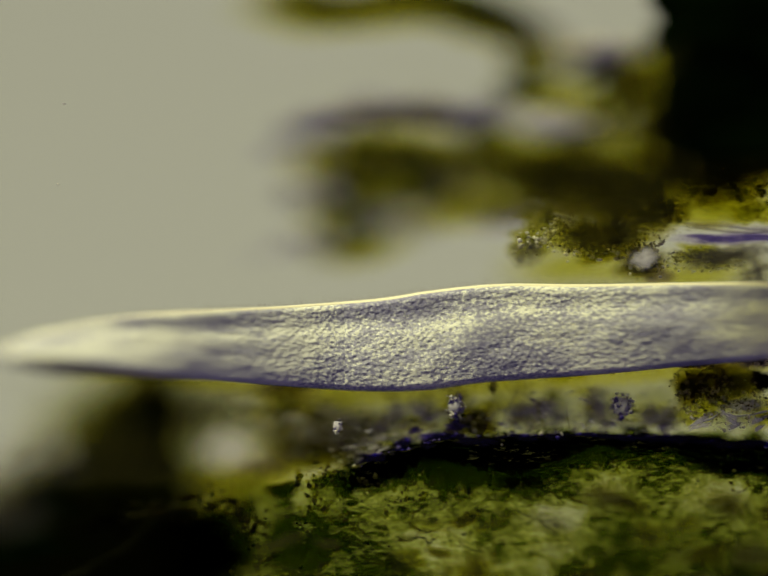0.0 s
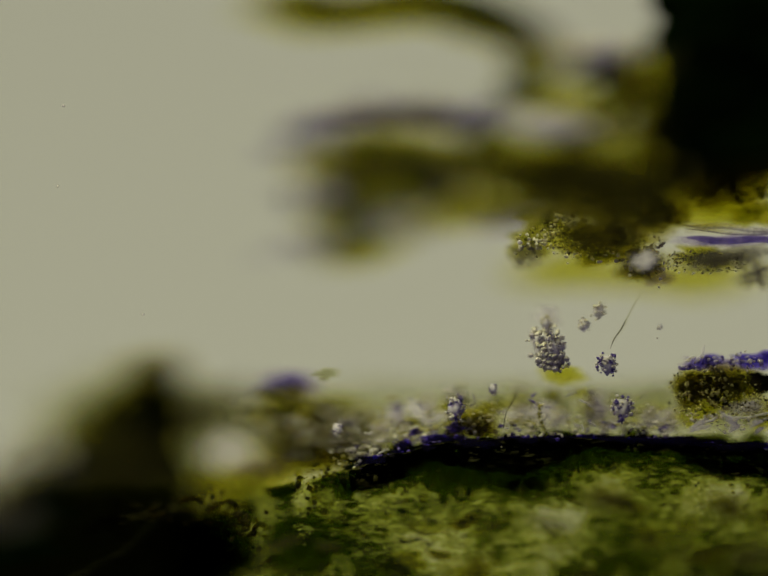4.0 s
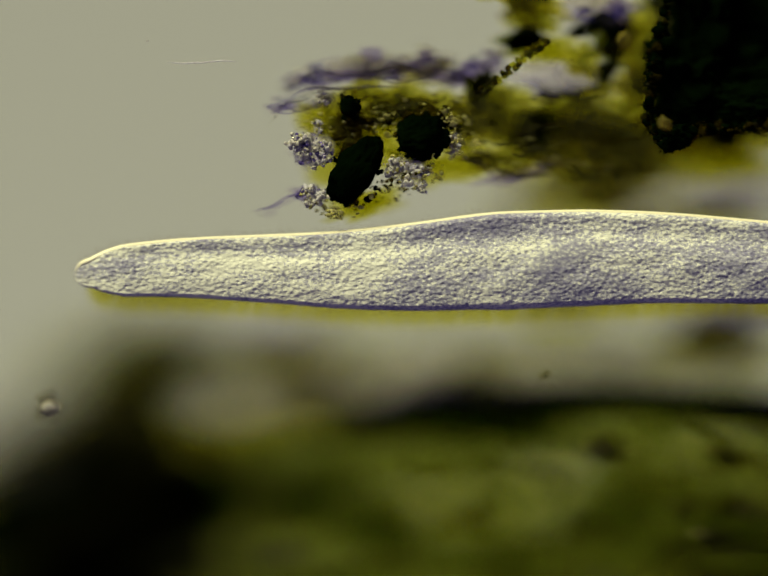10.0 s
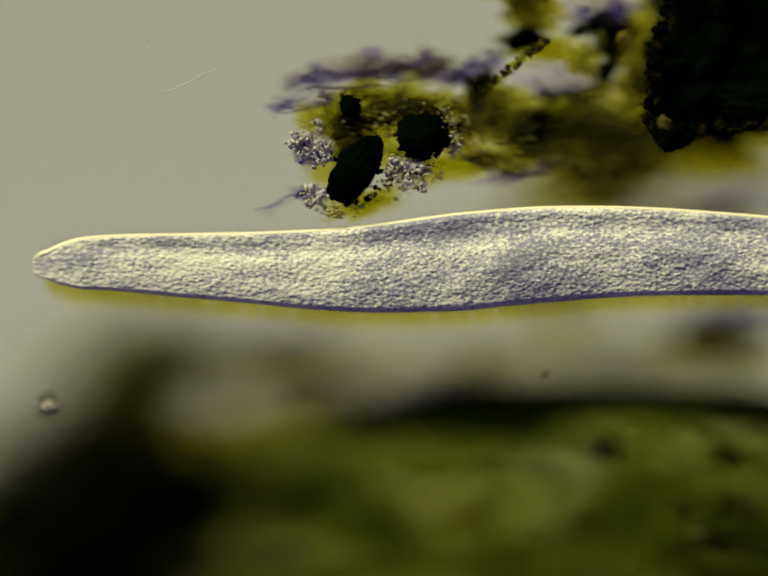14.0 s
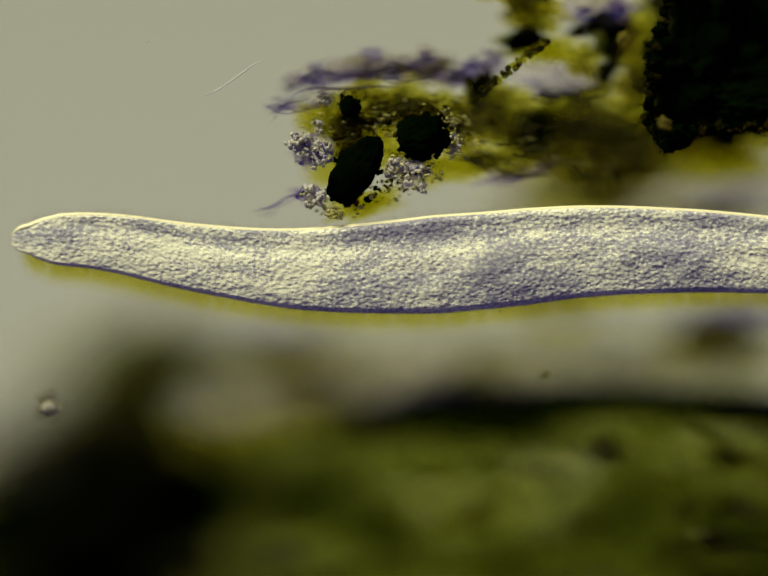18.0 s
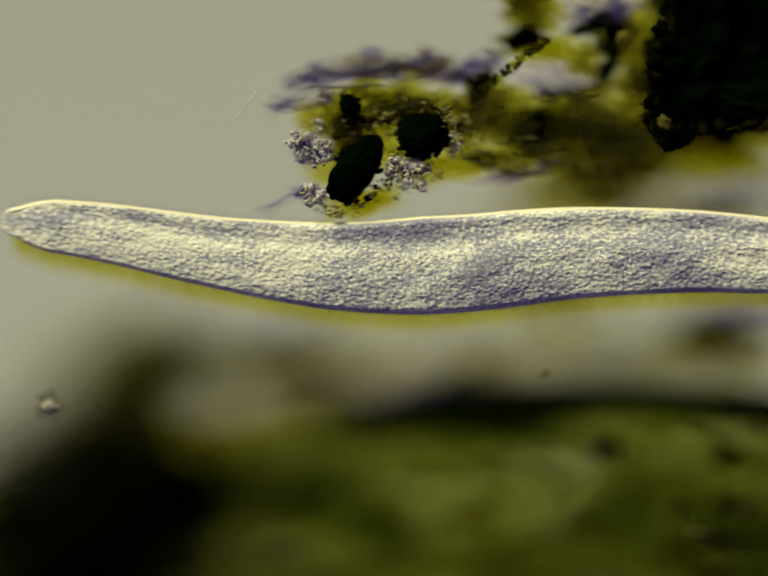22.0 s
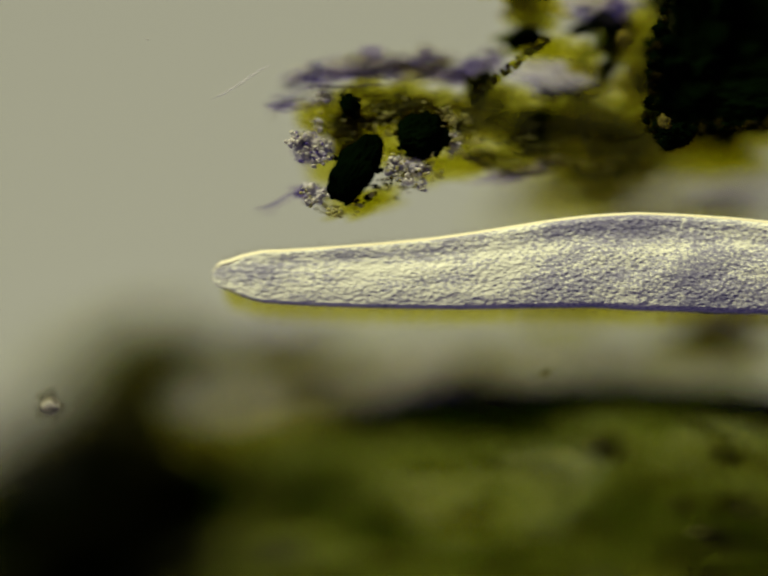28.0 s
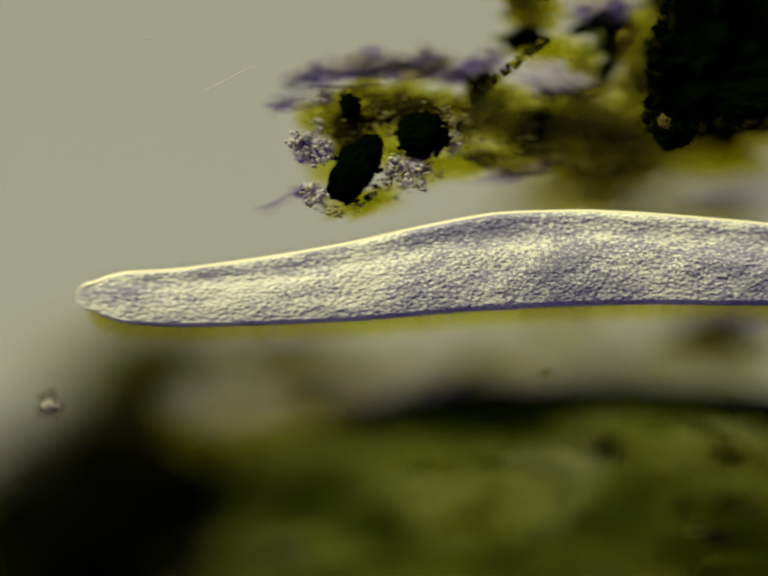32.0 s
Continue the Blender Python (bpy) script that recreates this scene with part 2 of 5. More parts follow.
def flake(mat, variant=0, rings=7, segs=24, rough=0.45):
    """A lens-shaped scrap of tissue that thins out to an uneven rim."""
    key = (mat, variant, rings, segs, rough)
    if key not in FLAKES:
        off = Vector((variant * 4.7, variant * 9.1, 3.3))
        verts, th, faces = [], [], []
        for side in (1, -1):
            base = len(verts)
            verts.append(Vector((0, 0, 0.16 * side)))
            th.append(1.0)
            for i in range(1, rings + 1):
                r = i / rings
                for j in range(segs):
                    a = 2 * math.pi * j / segs
                    d = Vector((math.cos(a), math.sin(a), 0))
                    k = 1 + rough * noise.fractal(d * 1.7 + off, 0.8, 2.1, 4)
                    p = d * r * k
                    n = noise.noise(p * 3.1 + off)
                    verts.append(Vector((p.x, p.y, side * (0.16 * (1 - r * r) + 0.002) + 0.12 * n)))
                    th.append(max(0.0, (1 - r * r) ** 1.5 * (0.95 + 0.6 * n)))
            for j in range(segs):
                f = [base, base + 1 + j, base + 1 + (j + 1) % segs]
                faces.append(f if side == 1 else f[::-1])
                for i in range(rings - 1):
                    a, b = base + 1 + i * segs + j, base + 1 + i * segs + (j + 1) % segs
                    f = [a, a + segs, b + segs, b]
                    faces.append(f if side == 1 else f[::-1])
            last = base + 1 + (rings - 1) * segs
            if side == 1:
                rim = last
            else:
                for j in range(segs):
                    faces.append([rim + j, last + j, last + (j + 1) % segs, rim + (j + 1) % segs])
        FLAKES[key] = mesh(mat + "_flake", verts, faces, mat, True, th)
    return FLAKES[key]


def tube(points, radius, mat, segs=6, taper=True, name="strand"):
    """A thin strand along points, with rounded off ends."""
    pts = [Vector(p) for p in points]
    verts, faces, th = [], [], []
    n = len(pts)
    for i, p in enumerate(pts):
        d = (pts[min(i + 1, n - 1)] - pts[max(i - 1, 0)]).normalized()
        side = d.cross(Vector((0, 0, 1)))
        side = side.normalized() if side.length > 1e-4 else Vector((1, 0, 0))
        up = side.cross(d)
        u = i / (n - 1)
        r = radius * (min(1.0, 4 * u + 0.15, 4 * (1 - u) + 0.15) if taper else 1)
        for j in range(segs):
            a = 2 * math.pi * j / segs
            verts.append(p + side * (r * math.cos(a)) + up * (r * math.sin(a)))
            th.append(0.8)
    for i in range(n - 1):
        for j in range(segs):
            a, b = i * segs + j, i * segs + (j + 1) % segs
            faces.append([a, b, b + segs, a + segs])
    faces.append(list(range(segs))[::-1])
    faces.append([(n - 1) * segs + j for j in range(segs)])
    return mesh(name, verts, faces, mat, True, th)


R = random.Random(7)


def turn():
    return Euler((R.uniform(0, 6.3), R.uniform(0, 6.3), R.uniform(0, 6.3)))


def place(world_at, parent, size, rot=None):
    return Matrix.LocRotScale(Vector(world_at) - parent.location, rot, size)


def blob(name, parent, mat, px, py, f, rx, ry, rz, ang=0, variant=None, rough=0.35, sub=3, label="", freq=1.6):
    """A lump at a place of the field, with radii in thousandths."""
    v = R.randrange(5) if variant is None else variant
    return part(name, lump(mat, v, sub, rough, freq), parent, label,
                place(at(px, py, f), parent, (rx / 1000, ry / 1000, rz / 1000), Euler((0, 0, radians(ang)))))


def scrap(name, parent, mat, px, py, f, rx, ry, ang=0, label="", rz=None):
    rz = rz or 0.35 * min(rx, ry)
    return part(name, flake(mat, R.randrange(6)), parent, label,
                place(at(px, py, f), parent, (rx / 1000, ry / 1000, rz / 1000), Euler((0, 0, radians(ang)))))


def granules(parent, mat, px, py, f, rx, ry, n, size, name="granule", deep=0.5, label=""):
    """A heap of rounded grains."""
    for _ in range(int(n * 2.1)):
        a, r = R.uniform(0, 6.283), math.sqrt(R.random())
        s = 0.45 * R.uniform(*size) / 1000
        pos = at(px + rx * r * math.cos(a), py + ry * r * math.sin(a), f + R.uniform(-1, 1) * deep * min(rx, ry) / 1000 * (1 - r * 0.7))
        part(name, lump(mat, R.randrange(5), 2, 0.55, 1.5), parent, label,
             place(pos, parent, (s, s * R.uniform(0.8, 1.1), s), turn()))


def ragged(parent, mats, line, n, size, spread, name="crumb", flat=0.7):
    """Rough crumbs along a line of places (px, py, f), the larger ones nearer to it."""
    for _ in range(n):
        u = R.uniform(0, len(line) - 1.001)
        i, v = int(u), u - int(u)
        c = [line[i][q] * (1 - v) + line[i + 1][q] * v for q in range(3)]
        z = R.random() ** 2
        s = size[0] + (size[1] - size[0]) * z
        off = spread * (1.2 - z)
        blob(name, parent, R.choice(mats), c[0] + R.gauss(0, off), c[1] + R.gauss(0, off), c[2] + R.uniform(-0.02, 0.01), s, s * R.uniform(0.6, 1), s * flat, R.uniform(0, 180), rough=0.85, sub=2)


def strand(name, parent, mat, pts, radius, wob=4, label=""):
    """A hair or stalk through places (px, py, f), with a slight waver."""
    fine = []
    for i in range(len(pts) - 1):
        a, b = pts[i], pts[i + 1]
        for k in range(5):
            u = k / 5
            fine.append([a[c] + (b[c] - a[c]) * u for c in range(3)])
    fine.append(list(pts[-1]))
    ph = R.uniform(0, 9)
    ps = [at(p[0] + wob * math.sin(i * 0.9 + ph), p[1] + wob * math.cos(i * 0.7 + ph), p[2]) - parent.location for i, p in enumerate(fine)]
    return part(name, tube(ps, radius / 1000, mat), parent, label)


def speckle(parent, mat, spots, n, size, name="speckle", flat=1.0, label=""):
    """Uncountable tiny grains scattered over patches (px, py, f, rx, ry), as one mesh."""
    vs, fs = ico(1)
    verts, faces = [], []
    for _ in range(n):
        px, py, f, rx, ry = R.choice(spots)
        u, r = R.uniform(0, 6.283), math.sqrt(R.random())
        c = at(px + rx * r * math.cos(u), py + ry * r * math.sin(u), f + R.uniform(-0.012, 0.012)) - parent.location
        s = R.uniform(*size) / 1000
        e = (R.uniform(0.6, 1.8) * s, R.uniform(0.6, 1.2) * s, R.uniform(0.5, 1) * s)
        q = Euler((0, 0, R.gauss(0, 0.5))).to_matrix()
        base = len(verts)
        verts += [c + q @ Vector((v.x * e[0], v.y * e[1], v.z * e[2])) for v in vs]
        faces += [[i + base for i in t] for t in fs]
    return tagged(part(name, mesh(name, verts, faces, mat, True, [1.0] * len(verts)), parent, label), kind="stuff")


# ---- the setting ----
def box_mesh(name, lo, hi, mat):
    v = [(x, y, z) for z in (lo[2], hi[2]) for y in (lo[1], hi[1]) for x in (lo[0], hi[0])]
    return mesh(name, v, [[0, 2, 3, 1], [4, 5, 7, 6], [0, 1, 5, 4], [2, 6, 7, 3], [0, 4, 6, 2], [1, 3, 7, 5]], mat, False)


slide = new("ground", box_mesh("ground", (-2.6, -2.2, -0.86), (2.6, 2.0, -0.80), "glass"))
tagged(slide, "clear glass microscope slide under the water", "glass slide", kind="structure")


# ---- the algal mat in the lower part of the field ----
EDGE_X = [-300, 250, 330, 480, 620, 700, 800, 900, 1050, 1300, 1450, 1600, 1900]
EDGE_Y = [1420, 1130, 1050, 1003, 985, 958, 930, 902, 895, 896, 906, 916, 925]


def edge(x):
    return float(np.interp(x, EDGE_X, EDGE_Y)) + 7 * noise.noise(Vector((x * 0.02, 0.3, 0))) + 4 * noise.noise(Vector((x * 0.09, 5.3, 0)))


BAND_X = [640, 740, 800, 860, 920, 1000, 1060, 1150, 1220, 1300, 1380, 1450, 1568, 1900]
BAND_T = [12, 80, 74, 54, 64, 84, 88, 54, 32, 30, 42, 72, 86, 86]
HOLES = [(612, 1118, 52, 54, 4.0), (575, 1005, 26, 22, 2.2), (716, 1000, 30, 26, 1.8), (897, 988, 24, 30, 2.5), (470, 1136, 46, 50, 2.4), (380, 1110, 80, 80, 4.0), (500, 1062, 26, 22, 1.6), (1230, 1150, 90, 34, 1.1), (1010, 1120, 80, 24, 0.6),
         (690, 1106, 22, 18, 1.2), (1080, 985, 50, 30, 0.9), (1470, 1165, 60, 30, 0.8), (770, 1180, 60, 40, 1.0)]


def algal_mat():
    root = thing("algal_mat", at(800, 1150, -0.8), "broad olive-green algal mat with a dark navy upper rim", "algae")
    nx, ny = 230, 80
    verts, th, faces = [], [], []
    for side in (0, 1):
        for j in range(ny):
            v = j / (ny - 1)
            for i in range(nx):
                px = -300 + 2200 * i / (nx - 1)
                e = edge(px)
                py = e + (1520 - e) * v ** 1.4
                deep = py - e
                n = noise.fractal(Vector((px * 0.007, py * 0.011, 0.7)), 0.8, 2.0, 6)
                n2 = noise.fractal(Vector((px * 0.03, py * 0.05, 3.7)), 0.8, 2.0, 4)
                right = min(1, max(0, (px - 500) / 700))
                low = min(1, max(0, (640 - px) / 200))
                top = 0.01 - 0.16 * low + 0.07 * right * min(1, deep / 240) ** 1.2 + 0.03 * n * min(1, deep / 60) + 0.012 * n2
                f = top if side == 0 else -0.08 - 0.70 * min(1, deep / 260)
                verts.append(at(px, py, f, 0.0 if side else f * 0.35) - root.location)
                band = float(np.interp(px, BAND_X, BAND_T)) * (1 + 0.5 * n) + 16 * n2
                rim = 1.3 / (1 + math.exp(min(30, (deep - band) / 7))) if px > 640 else 0
                hole = sum(q * math.exp(-(((px - x) / rx) ** 2 + ((py - y) / ry) ** 2) ** 1.5) for x, y, rx, ry, q in HOLES) * (1 + 1.2 * n2)
                left = min(1, max(0, (520 - px) / 260))
                under = 0.20 * math.exp(-((deep - band - 45) / 60) ** 2) if px > 640 else 0
                base = 0.52 + 0.06 * right + 0.72 * n + 0.42 * n2
                th.append(max(0.12, min(4, (base + under + rim + 0.35 * left + hole) * min(1, (0.35 + deep / 12) * (1 - low) + low * deep / 90) + 0.5 * min(1, max(0, (py - 1110) / 200)))))
    lay = nx * ny
    for side in (0, 1):
        for j in range(ny - 1):
            for i in range(nx - 1):
                a = side * lay + j * nx + i
                f = [a, a + nx, a + nx + 1, a + 1]
                faces.append(f if side == 0 else f[::-1])
    rim_ids = [(j * nx) for j in range(ny)] + [(ny - 1) * nx + i for i in range(1, nx)] + [j * nx + nx - 1 for j in range(ny - 2, -1, -1)] + list(range(nx - 2, -1, -1))
    for a, b in zip(rim_ids, rim_ids[1:]):
        faces.append([a, b, b + lay, a + lay])
    part("felt", mesh("felt", verts, faces, "mat", True, th), root, "felted olive tissue with darker fibres")
    # the dark rolled rim
    for i in range(38):
        px = 735 + i * 27
        thick = float(np.interp(px, BAND_X, BAND_T))
        blob("rim_fold", root, "black", px, edge(px) + 14 + R.uniform(-2, 3), R.uniform(-0.05, -0.02), R.uniform(24, 36), R.uniform(6, 9), 9, R.uniform(-7, 5), rough=0.6, sub=4)
        for u in (0.3, 0.7):
            scrap("rim_tissue", root, "murk", px + R.uniform(-14, 14), edge(px) + thick * u + R.uniform(-6, 6), R.uniform(-0.10, -0.02), R.uniform(34, 60), R.uniform(0.2, 0.36) * thick, R.uniform(-16, 12), "dark green rim tissue")
        # blue dispersion fringe on the rim, imitated with tinted scraps
        if px > 900 or i % 2:
            scrap("navy_fringe", root, "navy", px + 12, edge(px) + 1 + R.uniform(-3, 3), R.uniform(0.0, 0.03), R.uniform(30, 50), R.uniform(6, 10), R.uniform(-9, 4), "navy-blue film for the dispersion fringe")
    # more of the blue fringe, where the rim thins out
    for px, py, rx, ry in ((770, 936, 26, 9), (820, 908, 24, 12), (880, 896, 40, 14), (740, 950, 20, 10), (930, 872, 26, 12), (850, 880, 20, 8)):
        scrap("navy_fringe", root, "navy", px, py, 0.01, rx, ry, R.uniform(0, 25), "navy-blue film for the dispersion fringe")

    def lie(px, py):
        return 0.03 + 0.06 * min(1, max(0, (px - 500) / 700)) * min(1, (py - edge(px)) / 240) ** 1.2
    spots = [(x, y, lie(x, y), 60, 36) for x in range(500, 1660, 80) for y in range(int(edge(x)) + 70, 1340, 54)]
    speckle(root, "brown", spots, 900, (1.0, 2.6), "brown_specks")
    speckle(root, "black", [q for q in spots if q[0] < 1000], 120, (1.2, 3.5), "dark_specks")
    speckle(root, "gold", [q for q in spots if q[0] > 600 and q[1] > edge(q[0]) + 60], 240, (0.8, 1.8), "yellow_specks")
    high = [(x, y, 0.27, 80, 40) for x in range(1000, 1660, 90) for y in range(int(edge(x)) + 90, 1340, 80)]
    speckle(root, "brown", high, 380, (3, 8), "brown_specks")
    rims = [(x, edge(x) + 6, 0.0, 16, 10) for x in range(740, 1600, 22)]
    speckle(root, "violet", rims, 60, (1.2, 3), "violet_specks")
    along = [(x, edge(x) + 3, 0.0) for x in range(690, 1640, 25)]
    ragged(root, ["violet", "lilac", "umber", "pale", "murk"], along, 130, (2, 7), 6, "rim_crumb")
    ragged(root, ["olive", "haze", "umber", "haze"], [(q[0], q[1] + 40 + 0.5 * float(np.interp(q[0], BAND_X, BAND_T)), 0.02) for q in along], 90, (2, 6), 16, "rim_crumb")
    # grainy tissue between the dark holes, in clear focus
    for line in ([(500, 1040, 0.03), (540, 1075, 0.03), (545, 1120, 0.03), (530, 1176, 0.03)], [(560, 1050, 0.03), (640, 1030, 0.03), (690, 1050, 0.04), (730, 1080, 0.04)], [(600, 975, 0.02), (640, 1000, 0.03), (660, 1040, 0.03)],
                 [(680, 1110, 0.04), (640, 1170, 0.04), (560, 1185, 0.04)], [(780, 1040, 0.03), (850, 1010, 0.03), (940, 1000, 0.03), (1010, 1010, 0.04)], [(640, 950, 0.0), (690, 970, 0.02), (760, 985, 0.02)]):
        ragged(root, ["olive", "haze", "olive", "haze", "umber"], line, 46, (2, 6.5), 15, "grain")
    # fibres that lie on the felt
    for _ in range(240):
        px = R.uniform(520, 1640)
        py = edge(px) + R.uniform(95, 420)
        f = lie(px, py) + R.uniform(-0.02, 0.06)
        L, a = R.uniform(25, 90), radians(R.gauss(-8, 28))
        q = [(px + L * u * math.cos(a), py - L * u * math.sin(a) + 5 * math.sin(u * 4), f) for u in (0, 0.33, 0.66, 1)]
        strand("fibre", root, R.choice(["haze", "umber", "brown", "olive", "mist"]), q, R.uniform(0.8, 1.9), 3)
    for _ in range(60):
        px = R.uniform(560, 1640)
        py = edge(px) + R.uniform(90, 420)
        f = lie(px, py) + R.uniform(-0.02, 0.16)
        scrap("felt_patch", root, R.choice(["olive", "umber", "umber", "grey"]), px, py, f, R.uniform(20, 70), R.uniform(10, 28), R.uniform(-25, 25))
    return root


algal_mat()


def dark_clump():
    root = thing("dark_algal_clump", at(200, 1050, -0.8), "black-green algal clump with a pointed peak", "algae")
    k = SHEAR * 1000
    for px, py, rx, ry, f in [(322, 850, 28, 62, -0.44), (305, 930, 58, 66, -0.46), (255, 1000, 92, 74, -0.48), (190, 1080, 110, 66, -0.48), (330, 1030, 74, 60, -0.44), (160, 1170, 120, 76, -0.46), (300, 1140, 150, 76, -0.44),
                              (390, 1120, 54, 46, -0.3), (60, 1250, 170, 90, -0.48), (240, 1270, 190, 88, -0.44), (300, 875, 34, 50, -0.44)]:
        blob("lobe", root, "black", px, py - k * f, f, rx * 1.15, ry * 1.1, min(rx, ry) * 0.8, R.uniform(-20, 20), rough=0.7, sub=4, freq=2.6)
    for px, py, rx, ry, f in [(316, 815, 46, 56, -0.42), (290, 880, 74, 64, -0.46), (240, 940, 90, 60, -0.5), (180, 1000, 100, 66, -0.5), (120, 1060, 110, 70, -0.5), (60, 1120, 110, 80, -0.5), (20, 1210, 130, 90, -0.5), (-30, 1170, 130, 90, -0.5), (-20, 1280, 150, 90, -0.5), (110, 1130, 120, 80, -0.5), (352, 1010, 50, 50, -0.42)]:
        scrap("fringe", root, "murk", px, py - k * f, f, rx * 1.4, ry * 1.35, R.uniform(-30, 30), "dark green fringe")
        scrap("fringe", root, "umber", px - 18, py - 14 - k * f, f - 0.02, rx * 1.7, ry * 1.5, R.uniform(-30, 30), "brown-olive fringe")
    for px, py, rx, ry, f in [(120, 960, 130, 90, -0.5), (60, 1030, 150, 100, -0.5), (200, 890, 110, 80, -0.5), (0, 1130, 170, 120, -0.5), (-30, 1080, 180, 110, -0.5), (0, 1230, 200, 120, -0.5)]:
        scrap("fringe", root, "grey", px, py - k * f, f, rx, ry, R.uniform(-30, 30), "thin grey fringe")
    for px, py, rx, ry, f, mat in [(400, 1040, 130, 60, -0.3, "olive"), (500, 1020, 120, 50, -0.26, "olive"), (610, 965, 130, 54, -0.3, "olive"), (720, 945, 110, 44, -0.3, "olive"), (250, 960, 230, 130, -0.5, "olive"),
                                   (270, 1000, 140, 90, -0.4, "umber"), (640, 905, 140, 70, -0.4, "olive")]:
        scrap("slope", root, mat, px, py - k * f * 0.5, f, rx, ry, R.uniform(-14, 14), "soft olive slope")
    # the foot that runs on below the mat's rim
    for px, py, rx, ry, mat in ((230, 1090, 150, 80, "murk"), (330, 1060, 90, 50, "murk"), (200, 1190, 180, 70, "murk"), (90, 1230, 150, 70, "murk")):
        scrap("foot", root, mat, px, py, -0.12, rx, ry, R.uniform(-10, 10), "dark olive foot")
    spots = [(x, y - k * f, f, rx, ry) for x, y, f, rx, ry in [(310, 800, -0.38, 40, 60), (250, 880, -0.4, 80, 60), (420, 1040, -0.05, 100, 40), (300, 960, -0.3, 90, 60)]]
    speckle(root, "brown", spots, 300, (1.5, 4.5), "brown_specks")
    # olive fog of the unfocused clump, put in as thin tinted films
    for px, py, rx, ry, mat in ((400, 880, 190, 110, "mist"), (560, 870, 170, 80, "mist"), (250, 880, 180, 110, "mist"), (420, 840, 150, 60, "grey"), (600, 860, 120, 60, "olive"), (230, 900, 130, 90, "olive")):
        scrap("slime_veil", root, mat, px, py - k * -0.46, -0.46, rx, ry, R.uniform(-8, 8), "thin olive film for the blurred darkness", 20)
    # the bright gap beside the clump, coloured in as pale film
    for px, py, rx, ry in ((475, 925, 66, 56), (500, 950, 60, 44)):
        scrap("clear_slime", root, "veil", px, py - k * -0.3, -0.3, rx, ry, 20, "bright gap, as a pale lilac film")
    scrap("crest", root, "lilac", 316, 762 + k * 0.4, -0.4, 60, 34, 8, "lilac-grey crest")
    scrap("crest", root, "lilac", 308, 772 + k * 0.42, -0.42, 44, 30, -8, "lilac-grey crest")
    ragged(root, ["brown", "umber", "olive"], [(250, 1080, -0.06), (380, 1030, -0.06), (480, 1040, -0.03), (520, 1090, 0.0)], 90, (3, 9), 16)
    # wide tinted films imitate the soft dark blur above the mat
    for px, py, rx, ry, f in [(620, 1000, 300, 60, -0.5), (900, 950, 330, 80, -0.5), (1200, 930, 330, 70, -0.45), (1450, 920, 260, 80, -0.45), (200, 980, 220, 150, -0.55)]:
        scrap("slime_veil", root, "mist", px, py, f, rx, ry, R.uniform(-6, 6), "thin film for the blurred darkness", 20)
    return root


dark_clump()


def weed_tuft():
    root = thing("weed_tuft", at(600, 960, -0.15), "loose yellow-green weed tuft with violet grains at the mat's rim", "algae")
    for px, py, rx, ry, mat in [(590, 862, 62, 38, "olive"), (640, 905, 70, 44, "olive"), (585, 822, 62, 26, "lilac"), (600, 816, 44, 18, "lilac"), (570, 836, 40, 16, "navy"), (700, 930, 66, 40, "umber"), (640, 950, 80, 36, "olive"), (690, 900, 46, 30, "olive"),
                                (600, 900, 50, 36, "haze"), (740, 910, 50, 30, "grey"), (720, 965, 70, 28, "olive"), (610, 975, 90, 22, "olive"), (650, 880, 30, 20, "umber"), (540, 985, 60, 20, "lilac")]:
        scrap("scrap", root, mat, px, py, R.uniform(-0.24, -0.12), rx * 1.35, ry * 1.35, R.uniform(-20, 20))
    for mat, n in (("violet", 12), ("gold", 22), ("pale", 22), ("brown", 16)):
        granules(root, mat, 620, 905, -0.14, 105, 62, n, (6, 15), "grain", 0.6)
    speckle(root, "pale", [(560, 880, -0.14, 90, 60), (700, 910, -0.12, 90, 50), (800, 880, -0.12, 90, 50)], 260, (2, 4), "pale_specks")
    speckle(root, "brown", [(640, 920, -0.12, 80, 50), (720, 950, -0.1, 60, 30)], 220, (2, 5), "brown_specks")
    for _ in range(16):
        px = R.uniform(540, 760)
        strand("hair", root, R.choice(["olive", "lilac", "gold"]), [(px, 950 - (px - 470) * 0.08, -0.12), (px + R.uniform(-15, 25), 905, -0.13), (px + R.uniform(-35, 45), R.uniform(820, 870), -0.14)], R.uniform(1.5, 3))
    return root


weed_tuft()


